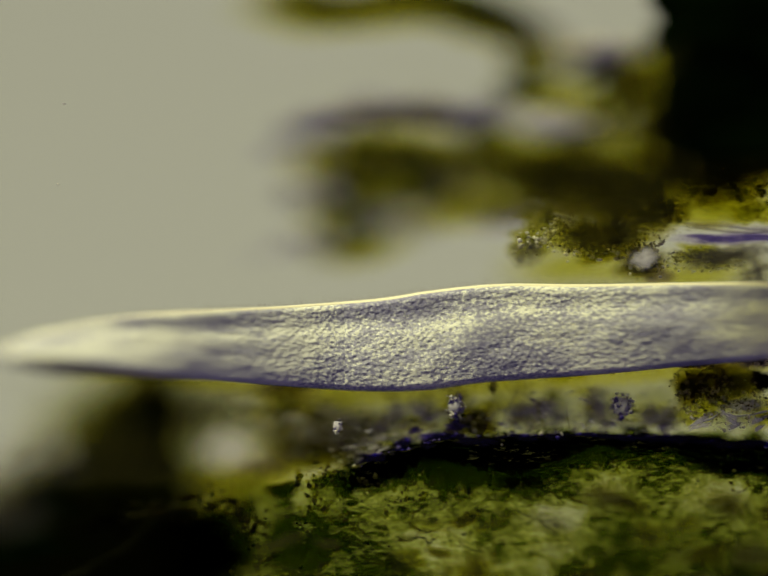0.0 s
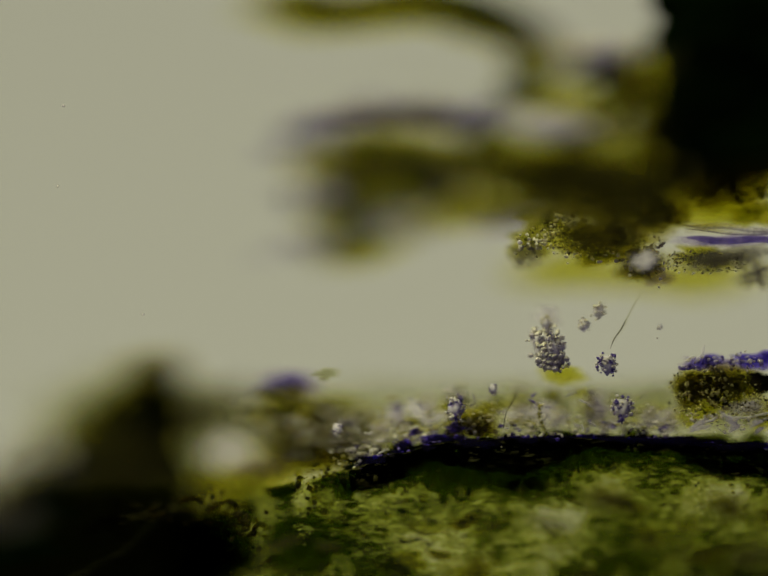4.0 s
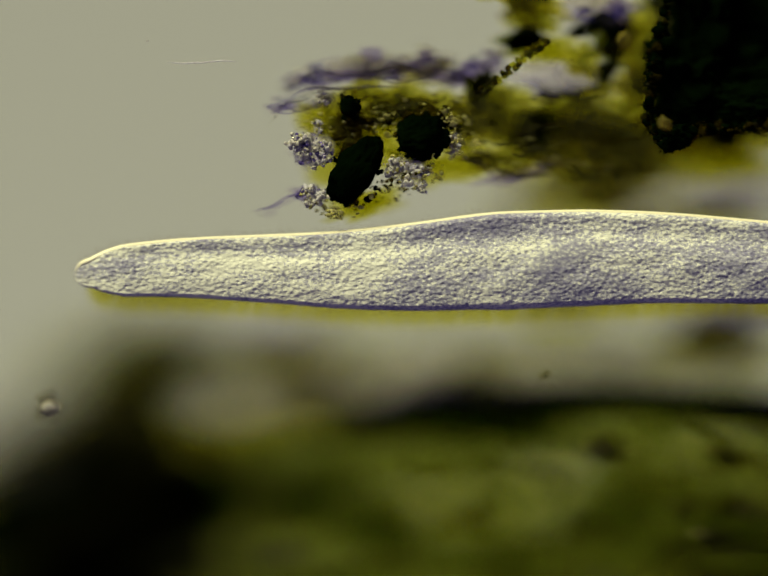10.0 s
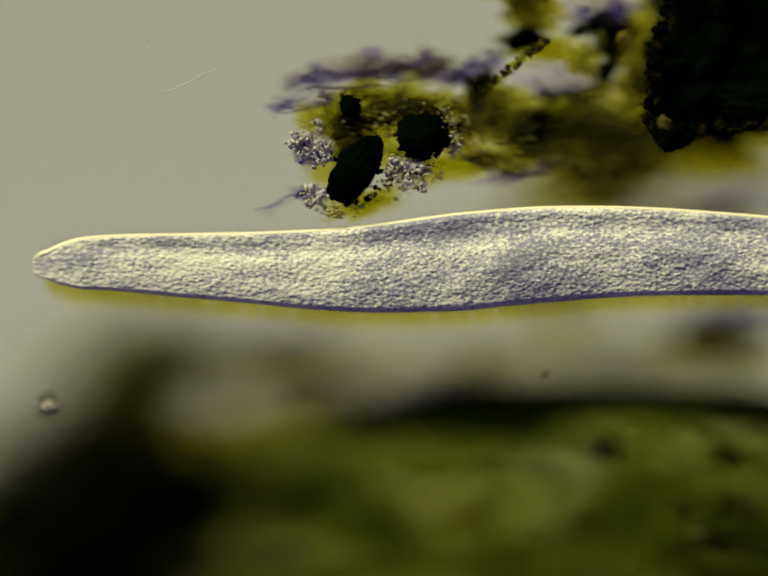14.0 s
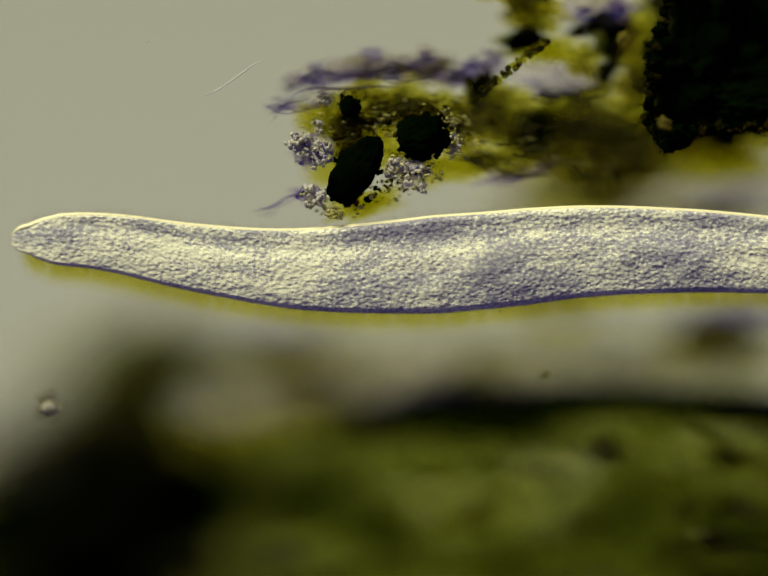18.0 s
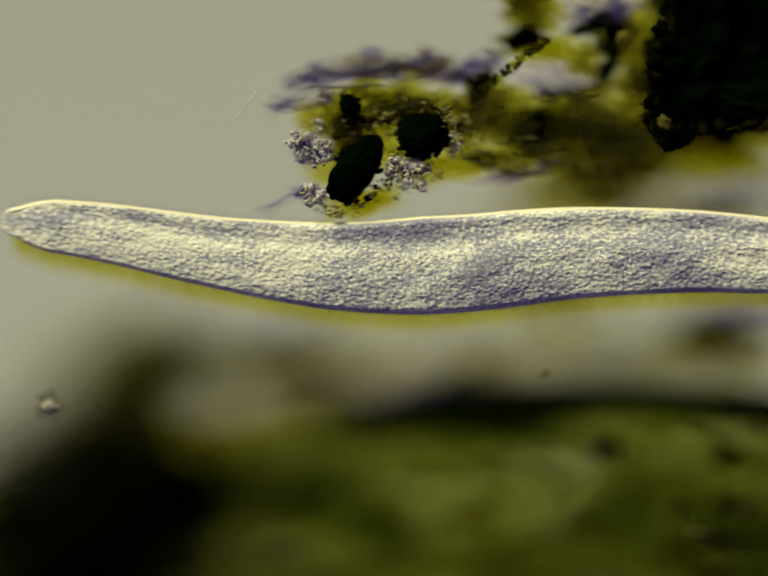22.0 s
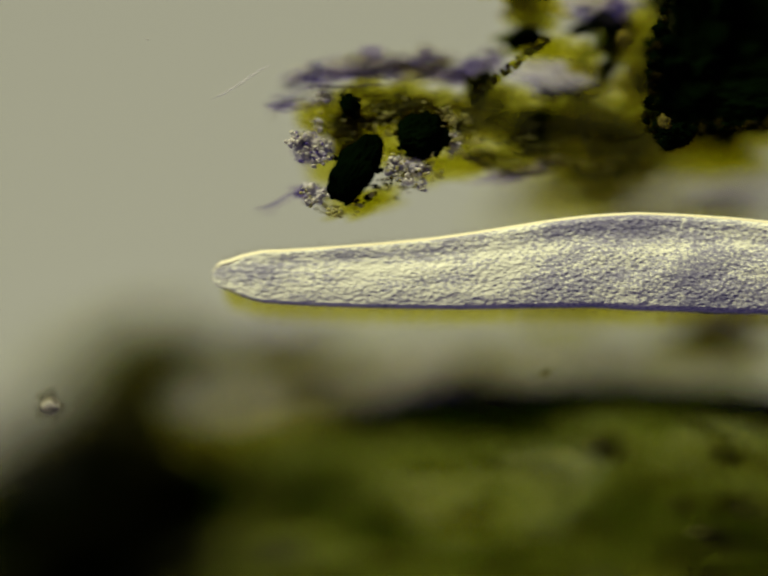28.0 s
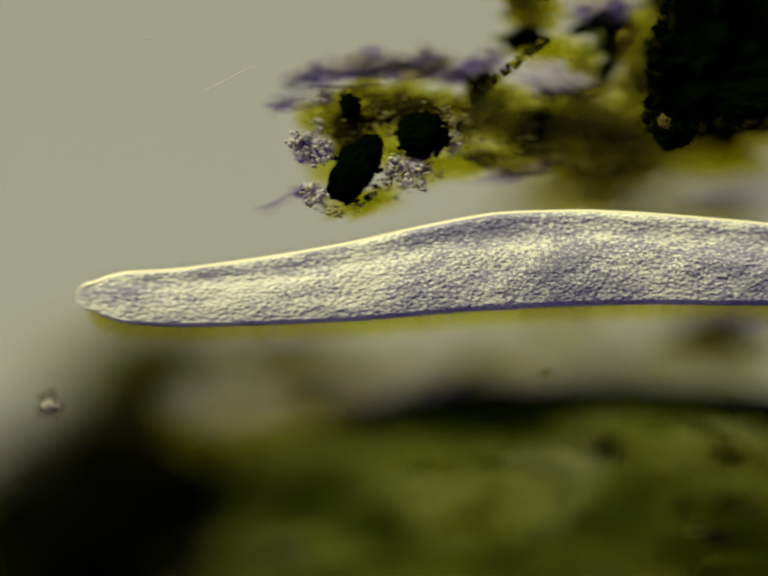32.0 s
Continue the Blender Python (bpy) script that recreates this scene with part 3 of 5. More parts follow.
def growth():
    """The fuzz of stalks and grains that grows along the rim."""
    for k in range(24):
        px = 760 + k * 27 + R.uniform(-9, 9)
        base = edge(px)
        f = R.uniform(-0.13, -0.02)
        h = R.uniform(35, 95) * (1.4 if 780 < px < 840 else 1) * (0.6 if px > 1250 else 1)
        root = thing("stalk", at(px, base + 10, f), "short branching stalk with pale and violet grains on the mat's rim", "growth", "growth along the rim")
        lean = R.uniform(-30, 30)
        top = (px + lean, base - h, f)
        strand("stem", root, R.choice(["olive", "lilac", "veil"]), [(px, base + 12, f), (px + lean * 0.4, base - h * 0.5, f), top], R.uniform(2, 4))
        for u in (0.45, 0.7):
            q = (px + lean * u, base - h * u, f)
            strand("twig", root, R.choice(["lilac", "veil", "gold", "pale"]), [q, (q[0] + R.uniform(-28, 28), q[1] - R.uniform(8, 28), f)], R.uniform(1.6, 3), 2)
        for u in (0.2, 0.5, 0.8, 1.0):
            granules(root, R.choice(["pale", "pearl", "violet", "gold"]), px + lean * u, base - h * u, f, 13, 10, R.randrange(2, 5), (4, 8), "grain")
        scrap("slime", root, R.choice(["mist", "haze", "veil", "veil"]), px + lean * 0.5, base - h * 0.55, f - 0.03, R.uniform(24, 44), R.uniform(14, 28), R.uniform(-40, 40), "thin slime")


growth()


def rim_dust():
    root = thing("rim_dust", at(1000, 890, -0.05), "fine pale and violet dust among the stalks", "dust")
    for mat, n in (("pearl", 120), ("pale", 220), ("violet", 110), ("gold", 150)):
        speckle(root, mat, [(x, edge(x) - 34, -0.04, 45, 40) for x in range(720, 1360, 60)] + [(1450, 850, 0.0, 90, 35)], n, (1.0, 2.6), "dust")
    lace = [(x, edge(x) - 22, -0.04) for x in range(700, 1420, 24)]
    ragged(root, ["pale", "pale", "gold", "veil", "violet", "haze"], lace, 200, (1.8, 6), 16, "slime_grain")
    ragged(root, ["violet", "lilac", "lilac", "pale"], [(q[0], q[1] + 16, -0.03) for q in lace], 90, (3, 8), 7, "slime_grain")
    for _ in range(70):
        px = R.uniform(700, 1420)
        mat = R.choice(["lilac", "veil", "veil", "haze", "veil", "mist"])
        a, L = R.gauss(0.3, 0.9), R.uniform(10, 34)
        py, f = edge(px) - R.uniform(6, 78), R.uniform(-0.12, 0.0)
        strand("slime_thread", root, mat, [(px, py, f), (px + 0.5 * L * math.cos(a), py - 0.5 * L * math.sin(a), f), (px + L * math.cos(a + 0.4), py - L * math.sin(a + 0.4), f)], R.uniform(0.7, 1.8), 2, "thin slime thread")
    for _ in range(46):
        px = R.uniform(740, 1420)
        scrap("slime_wisp", root, R.choice(["lilac", "veil", "mist", "haze", "olive"]), px, edge(px) - R.uniform(4, 70), R.uniform(-0.2, -0.06), R.uniform(16, 40), R.uniform(8, 16), R.uniform(-60, 60), "thin slime wisp")


rim_dust()


def ball(px, py, f, r, n, mats, label, ang=1.25, lean=0):
    root = thing("granule_ball", at(px, py, f), label, "granule cluster")
    tilt = Euler((0, 0, radians(lean))).to_matrix()
    part("core", lump("veil", 1, 2, 0.5), root, "", Matrix.LocRotScale(Vector((0, 0, 0)), Euler((0, 0, radians(lean))), (r * 0.0007, r * 0.0007 * ang, r * 0.0005)))
    knots = [Vector((R.gauss(0, 1), R.gauss(0, 1), R.gauss(0, 1))).normalized() for _ in range(9)]
    for k in range(n * 4):
        d = (R.choice(knots) + 0.45 * Vector((R.gauss(0, 1), R.gauss(0, 1), R.gauss(0, 1)))).normalized() * (r / 1000) * R.uniform(0.5, 1.05)
        q = R.uniform(0.05, 0.12) * (r + 12) / 1000 if r > 20 else R.uniform(0.10, 0.2) * r / 1000
        part("granule", lump(mats[k % len(mats)], k % 5, 2, 0.75, 1.8), root, "", Matrix.LocRotScale(tilt @ Vector((d.x, d.y * ang, d.z * 0.7)), turn(), (q, q * 0.8, q)))
    return root


ball(1120, 715, -0.02, 41, 70, ["pearl", "pale", "pale", "pearl", "pale"], "pale glistening ball of packed round granules", 1.3, 32)
# the yellow glow below the ball, coloured in as a film
scrap("glow", bpy.data.objects["granule_ball"], "haze", 1138, 772, -0.05, 56, 26, -10, "thin film tinted for the yellow halo")
scrap("cap", bpy.data.objects["granule_ball"], "veil", 1122, 662, -0.08, 34, 22, -20, "pale slime cap")
ball(1240, 745, 0.0, 22, 24, ["violet", "pearl", "violet", "pale"], "small violet granule cluster above the rim")
ball(1270, 835, 0.0, 24, 26, ["violet", "violet", "pearl", "pale"], "small dark violet granule cluster on the rim")
ball(930, 832, 0.0, 22, 22, ["violet", "pearl", "pale"], "small violet granule cluster on the rim")
ball(1008, 797, -0.02, 11, 12, ["pale", "violet"], "tiny pale granule cluster above the rim")
ball(1115, 655, 0.03, 13, 12, ["pearl", "gold"], "tiny pale granule cluster above the rim")
ball(1222, 640, -0.02, 16, 12, ["pearl", "pale", "pale"], "tiny pale granule cluster in the water")
ball(1192, 668, -0.02, 14, 12, ["pale", "pearl"], "tiny faint granule cluster in the water")
ball(1348, 672, -0.02, 7, 6, ["pearl"], "single bright granule in the water", 1.0)
ball(690, 872, 0.02, 14, 14, ["pale", "violet"], "tiny violet granule cluster above the rim")


def rods():
    for pts, mat in [([(1155, 815, 0.02), (1158, 850, 0.02), (1164, 885, 0.02)], "grey"), ([(1280, 650, 0.0), (1262, 680, 0.0), (1245, 712, 0.0)], "grey"),
                     ([(1310, 600, -0.02), (1280, 655, -0.02), (1250, 705, -0.02)], "mist"), ([(1060, 790, 0.0), (1035, 840, 0.0), (1025, 880, 0.0)], "grey")]:
        root = thing("needle", at(*pts[-1]), "thin pale needle standing in the water near the rim", "needle", "needles near the rim")
        strand("shaft", root, mat, pts, 1.2, 1)


rods()


def yellow_cushion():
    root = thing("yellow_cushion", at(970, 895, -0.03), "yellow-brown granular cushion on the mat's rim", "algae")
    for px, py, rx, ry, mat in ((968, 876, 60, 30, "umber"), (960, 866, 50, 26, "haze"), (985, 880, 46, 24, "olive")):
        scrap("bed", root, mat, px, py, -0.04, rx, ry, R.uniform(-12, 12))
    ragged(root, ["gold", "brown", "amber", "olive", "gold"], [(930, 880, -0.03), (965, 862, -0.03), (1000, 878, -0.03), (960, 888, -0.03)], 120, (2, 7), 10, "grain")


yellow_cushion()


def brown_lump():
    root = thing("granular_lump", at(1480, 880, -0.06), "olive-brown granular lump with a violet crown", "algae")
    blob("core", root, "black", 1560, 792, -0.05, 30, 18, 14, -8, rough=0.6, sub=4)
    for px, py, rx, ry, mat in [(1450, 745, 80, 20, "lilac"), (1545, 740, 74, 24, "navy"), (1440, 748, 46, 16, "navy"), (1440, 785, 70, 44, "umber"), (1420, 800, 56, 40, "umber"), (1500, 790, 70, 40, "umber"), (1470, 815, 90, 40, "olive"), (1400, 800, 34, 44, "umber"),
                                (1420, 850, 60, 34, "haze"), (1500, 870, 70, 26, "mist"), (1560, 850, 50, 34, "olive"), (1520, 835, 60, 20, "veil")]:
        scrap("scrap", root, mat, px, py, R.uniform(-0.05, 0.0), rx, ry, R.uniform(-10, 10))
    for mat, n in (("brown", 320), ("gold", 120)):
        speckle(root, mat, [(1430, 790, 0.01, 66, 46), (1480, 800, 0.01, 80, 40), (1540, 830, 0.01, 50, 30)], n, (1.0, 2.6), mat + "_specks")
    ragged(root, ["umber", "olive", "brown", "gold"], [(1390, 800, 0.0), (1430, 770, 0.0), (1490, 790, 0.0), (1450, 830, 0.0)], 110, (2.5, 7), 18, "grain")
    granules(root, "gold", 1440, 830, 0.0, 70, 40, 26, (3, 8), "grain")
    granules(root, "pearl", 1470, 862, 0.02, 100, 18, 10, (3, 7), "grain")
    granules(root, "pale", 1500, 862, 0.0, 80, 24, 18, (3, 8), "grain")
    for a, b in (((1480, 848), (1600, 836)), ((1400, 872), (1470, 842)), ((1440, 700), (1420, 738))):
        strand("thread", root, "veil", [(a[0], a[1], 0.02), ((a[0] + b[0]) / 2, (a[1] + b[1]) / 2 + 4, 0.02), (b[0], b[1], 0.02)], 2.4, 2, "pale thread")
    for _ in range(9):
        scrap("slime_flap", root, "veil", R.uniform(1420, 1560), R.uniform(838, 885), R.uniform(0, 0.03), R.uniform(14, 30), R.uniform(5, 10), R.uniform(-50, 50), "white slime flap")
    ragged(root, ["violet", "pale", "lilac", "violet"], [(1390, 752, 0.01), (1430, 740, 0.01), (1500, 736, 0.01), (1580, 742, 0.01)], 80, (2, 6), 9, "grain")
    granules(root, "pearl", 1480, 730, 0.02, 90, 8, 14, (3, 7), "grain")


brown_lump()


# ---- the low debris below the dark mass ----
def low_debris():
    root = thing("low_debris", at(1350, 480, -0.05), "yellow-brown debris with glassy granules below the dark mass", "debris")
    for px, py, rx, ry, mat in [(1200, 390, 150, 60, "umber"), (1330, 370, 140, 80, "olive"), (1480, 380, 140, 60, "umber"), (1310, 430, 120, 56, "umber"), (1340, 440, 70, 30, "umber"), (1280, 410, 120, 50, "olive"), (1180, 480, 90, 44, "olive"), (1090, 505, 60, 36, "olive"),
                                (1300, 545, 70, 36, "grey"), (1312, 528, 46, 34, "grey"), (1315, 522, 34, 24, "veil"), (1310, 560, 60, 26, "umber"), (1440, 525, 90, 32, "grey"), (1440, 530, 70, 24, "olive"), (1210, 488, 110, 32, "grey"), (1540, 430, 80, 30, "olive"), (1070, 520, 46, 34, "grey"), (1350, 570, 40, 20, "lilac"), (1220, 520, 90, 30, "umber"),
                                (1540, 555, 60, 36, "grey"), (1110, 450, 70, 36, "olive"), (1250, 480, 120, 36, "umber"), (1470, 492, 130, 16, "lilac"), (1490, 524, 110, 28, "grey"), (1440, 350, 150, 44, "olive"), (1170, 350, 120, 44, "olive")]:
        scrap("scrap", root, mat, px, py, R.uniform(-0.06, 0.06), rx, ry, R.uniform(-12, 12))
    # yellow halo below the debris, put in as tinted films
    for px, py, rx, ry in ((1180, 640, 150, 50), (1420, 660, 180, 52), (1320, 650, 80, 40)):
        scrap("slime", root, "haze", px, py, -0.48, rx, ry, R.uniform(-8, 8), "thin film tinted for the yellow halo")
    bed = [(1300, 390, 0.05, 160, 70), (1340, 430, 0.05, 90, 50), (1480, 390, 0.05, 90, 50), (1240, 480, 0.02, 120, 40), (1440, 535, 0.0, 90, 26), (1160, 480, 0.0, 60, 50)]
    speckle(root, "brown", bed, 420, (1.0, 2.6), "brown_specks")
    speckle(root, "gold", bed, 300, (1.0, 2.4), "yellow_specks")
    speckle(root, "pale", bed[3:], 200, (1.2, 2.8), "pale_specks")
    ragged(root, ["olive", "umber", "umber", "brown"], [(1190, 380, 0.05), (1300, 360, 0.05), (1360, 420, 0.05), (1300, 450, 0.05)], 90, (3, 9), 26, "grain")
    ragged(root, ["olive", "umber", "olive"], [(1400, 400, 0.05), (1490, 385, 0.05), (1580, 390, 0.05)], 50, (3, 8), 18, "grain")
    granules(root, "pale", 1160, 462, 0.0, 42, 30, 30, (5, 10))
    ragged(root, ["pale", "pearl", "gold", "olive"], [(1050, 500, 0.0), (1090, 500, 0.0), (1150, 470, 0.0)], 60, (2.5, 6), 16, "grain")
    granules(root, "pearl", 1250, 500, 0.0, 110, 40, 22, (4, 9))
    granules(root, "pale", 1180, 500, 0.0, 60, 40, 20, (4, 9))
    granules(root, "gold", 1440, 535, 0.0, 70, 22, 20, (4, 8))
    ragged(root, ["pearl", "gold", "pale", "olive"], [(1285, 520, 0.02), (1310, 514, 0.02), (1335, 530, 0.02), (1310, 540, 0.02)], 170, (2.5, 7), 16, "pale_grain")
    # bright top and blue underside of one clear tube, coloured in as strands
    strand("bright_strand", root, "veil", [(1395, 462, -0.02), (1460, 466, -0.02), (1540, 472, -0.02), (1640, 476, -0.02)], 6, 2, "bright top edge of a clear tube")
    strand("bright_strand", root, "veil", [(1400, 470, -0.02), (1470, 478, -0.02), (1550, 480, -0.02), (1640, 484, -0.02)], 4, 2, "bright top edge of a clear tube")
    strand("blue_strand", root, "lilac", [(1400, 490, -0.02), (1460, 494, -0.02), (1540, 494, -0.02), (1640, 498, -0.02)], 7, 2, "dark blue underside of a clear tube's edge")


low_debris()


# ---- the high debris ----
def dark_mass():
    root = thing("dark_mass", at(1520, 120, -0.3), "large opaque black lump of detritus with a ragged edge", "detritus")
    for px, py, rx, ry, f in [(1500, 60, 150, 190, 0.30), (1480, 190, 150, 110, 0.36), (1600, 120, 190, 170, 0.2), (1440, 40, 70, 120, 0.42), (1400, 170, 80, 90, 0.42), (1500, -60, 160, 130, 0.2),
                              (1370, 282, 32, 26, 0.5), (1540, 230, 90, 46, 0.45), (1510, 160, 150, 130, 0.3), (1545, 205, 125, 72, 0.4), (1435, 222, 72, 44, 0.44)]:
        blob("lobe", root, "black", px, py, f, rx, ry, min(rx, ry) * 0.75, R.uniform(-15, 15), rough=0.42, sub=5, freq=2.4)
    for px, py, rx, ry in [(1440, 310, 150, 60), (1350, 200, 60, 80), (1360, 60, 50, 80), (1530, 290, 150, 50)]:
        scrap("fringe", root, "olive" if py < 250 else "haze", px, py, 0.4, rx * 0.9, ry * 0.8, R.uniform(-15, 15), "olive fringe")
    edge_line = [(1372, -30, 0.49), (1352, 50, 0.49), (1334, 120, 0.49), (1326, 190, 0.49), (1322, 240, 0.5), (1362, 300, 0.5), (1392, 292, 0.5), (1420, 272, 0.5), (1470, 266, 0.49), (1540, 262, 0.49), (1620, 262, 0.48)]
    ragged(root, ["black", "black", "black", "brown"], edge_line, 150, (3, 17), 7)
    ragged(root, ["umber", "brown", "murk"], edge_line, 110, (2, 8), 12, "grain")
    for px, py, rx, ry in ((1345, 262, 40, 22), (1330, 240, 26, 16)):
        scrap("fringe", root, "murk", px, py, 0.48, rx, ry, 20, "dark fringe")
    blob("amber_grain", root, "amber", 1356, 248, 0.54, 12, 14, 9, 0, 3, 0.7, 3, "translucent amber grain")
    granules(root, "brown", 1510, 266, 0.5, 50, 8, 8, (4, 8), "grain")


dark_mass()


def brown_web():
    root = thing("brown_debris", at(1180, 260, 0.1), "ragged olive-brown debris beside the black lump", "debris")
    for px, py, rx, ry, mat, f in [(1050, 250, 110, 60, "olive", 0.44), (1130, 275, 110, 50, "umber", 0.42), (1090, 280, 70, 44, "murk", 0.44), (1250, 300, 120, 64, "olive", 0.4), (1050, 330, 110, 40, "olive", 0.44), (1180, 240, 120, 45, "olive", 0.42),
                                   (1280, 240, 90, 50, "olive", 0.4), (1000, 225, 50, 60, "olive", 0.44), (1120, 340, 140, 36, "olive", 0.3), (1300, 335, 150, 36, "haze", 0.25), (1440, 340, 170, 56, "haze", 0.2), (1420, 318, 150, 46, "haze", 0.3), (1440, 400, 170, 30, "haze", 0.2),
                                   (1110, 290, 80, 50, "olive", 0.42), (1040, 270, 70, 45, "olive", 0.44), (1200, 290, 80, 45, "umber", 0.38), (1060, 372, 110, 16, "lilac", 0.42), (990, 335, 60, 18, "grey", 0.44), (970, 195, 30, 44, "murk", 0.46), (1240, 350, 90, 30, "olive", 0.36), (1180, 380, 90, 18, "olive", 0.4)]:
        scrap("scrap", root, mat, px, py, f, rx, ry, R.uniform(-25, 25))
    speckle(root, "brown", [(1050, 260, 0.42, 90, 60), (1150, 290, 0.4, 120, 60), (1250, 310, 0.36, 100, 60), (1330, 250, 0.42, 60, 50)], 240, (1.5, 4), "brown_specks")
    speckle(root, "gold", [(1050, 330, 0.44, 90, 40), (1150, 330, 0.4, 120, 50)], 160, (1.5, 3.5), "yellow_specks")
    # brown crumbs on the lower shelf
    ragged(root, ["brown", "umber", "olive", "olive", "gold"], [(1060, 330, 0.40), (1130, 350, 0.37), (1200, 395, 0.36), (1260, 370, 0.36), (1330, 390, 0.36)], 130, (3, 11), 22, "grain")
    ragged(root, ["brown", "umber", "olive", "olive"], [(1170, 230, 0.38), (1230, 250, 0.37), (1290, 300, 0.37), (1320, 350, 0.36)], 110, (3, 11), 20, "grain")
    granules(root, "pale", 1010, 350, 0.42, 50, 20, 16, (5, 10), "grain")
    for _ in range(40):
        px, py, f, g = R.uniform(960, 1290), R.uniform(205, 350), R.uniform(0.43, 0.5), R.gauss(-0.15, 0.5)
        L = R.uniform(25, 80)
        strand("fibre", root, R.choice(["olive", "brown", "umber"]), [(px, py, f), (px + 0.5 * L * math.cos(g), py - 0.5 * L * math.sin(g) + 5, f), (px + L * math.cos(g), py - L * math.sin(g), f)], R.uniform(1.4, 3.4), 3)
    strand("fibre", root, "grey", [(930, 330, 0.46), (990, 350, 0.45), (1060, 372, 0.43), (1140, 380, 0.42)], 5)
    strand("fibre", root, "lilac", [(920, 320, 0.46), (990, 355, 0.45), (1010, 372, 0.43)], 4)


brown_web()


def violet_cluster():
    root = thing("violet_cluster", at(1170, 110, 0.3), "dark cluster with violet crowns and a clear yellow gap", "debris")
    for line, n, size in (([(1050, 105, 0.40), (1075, 92, 0.40), (1105, 98, 0.40)], 40, (5, 20)), ([(1225, 60, 0.41), (1250, 80, 0.41), (1255, 140, 0.41), (1235, 170, 0.40)], 60, (5, 20)), ([(965, 215, 0.42), (985, 185, 0.42), (1005, 165, 0.42)], 44, (4, 16)),
                          ([(1110, 215, 0.41), (1150, 208, 0.41), (1190, 215, 0.41)], 30, (4, 12)), ([(1170, 85, 0.41), (1210, 80, 0.41)], 24, (4, 12))):
        ragged(root, ["black", "black", "brown"], line, n, size, 8)
    for px, py, rx, ry, mat in [(1070, 60, 46, 50, "olive"), (1060, 15, 44, 40, "umber"), (1110, 128, 90, 32, "haze"), (1120, 122, 80, 24, "haze"), (1100, 60, 70, 40, "olive"), (1210, 190, 60, 40, "umber"), (1205, 50, 60, 20, "navy"), (1110, 168, 84, 32, "veil"), (1125, 196, 64, 20, "navy"), (1140, 175, 60, 26, "veil"),
                                (1250, 40, 50, 34, "lilac"), (1150, 40, 40, 22, "veil"), (1000, 150, 40, 30, "lilac"), (1290, 190, 40, 50, "umber"), (1130, 203, 45, 16, "navy"), (1055, 110, 50, 26, "murk"), (1265, 100, 54, 60, "umber"), (1240, 110, 40, 60, "murk"), (1220, 20, 90, 20, "veil"), (1250, 60, 40, 24, "navy"), (1300, 110, 50, 80, "olive"), (1305, 150, 40, 50, "olive"), (1310, 60, 40, 60, "haze"), (1190, 135, 46, 40, "olive"), (1160, 165, 60, 30, "veil")]:
        scrap("scrap", root, mat, px, py, R.uniform(0.38, 0.45), rx, ry, R.uniform(-25, 25))
    granules(root, "violet", 1220, 45, 0.41, 80, 34, 12, (3, 8), "grain")
    granules(root, "pearl", 1200, 34, 0.41, 90, 26, 40, (4, 9), "grain")
    granules(root, "violet", 1000, 165, 0.41, 44, 40, 10, (3, 8), "grain")
    granules(root, "violet", 1140, 205, 0.41, 40, 18, 6, (3, 8), "grain")
    for cx, cy, rx, ry, n in ((1215, 45, 80, 34, 26), (1000, 160, 40, 36, 16), (1140, 200, 40, 16, 10), (1265, 60, 40, 40, 10)):
        for _ in range(n):
            blob("froth", root, R.choice(["navy", "lilac", "pale", "violet", "pearl"]), R.gauss(cx, rx * 0.5), R.gauss(cy, ry * 0.5), R.uniform(0.38, 0.43), R.uniform(4, 11), R.uniform(3, 8), 4, R.uniform(0, 180), rough=0.85, sub=2, label="violet froth")
    granules(root, "pale", 1180, 30, 0.40, 90, 26, 40, (6, 12), "grain")
    granules(root, "brown", 1065, 40, 0.40, 44, 44, 20, (4, 9), "grain")
    granules(root, "brown", 1250, 130, 0.42, 50, 60, 18, (4, 10), "grain")
    blob("amber_grain", root, "amber", 1276, 88, 0.47, 15, 17, 11, 0, 2, 0.6, 3, "translucent amber grain")


violet_cluster()


def jointed_filament():
    root = thing("jointed_filament", at(985, 185, 0.49), "brown jointed algal filament leaning across the debris", "algae")
    ax, ay, bx, by, n = 958, 208, 1118, 84, 15
    ang = math.degrees(math.atan2(ay - by, bx - ax))
    for i in range(2 * n):
        u = (i // 2 + 0.5 + R.uniform(-0.2, 0.2)) / n
        d = 4.0 * (1 if i % 2 else -1)
        blob("cell", root, ("olive", "haze", "umber", "olive", "brown")[i % 5], ax + (bx - ax) * u + 0.6 * d, ay + (by - ay) * u + 0.8 * d, 0.5, R.uniform(5, 9.5), R.uniform(4.5, 7.5), 6, ang + R.uniform(-40, 40), i % 5, 0.7, 2)


jointed_filament()


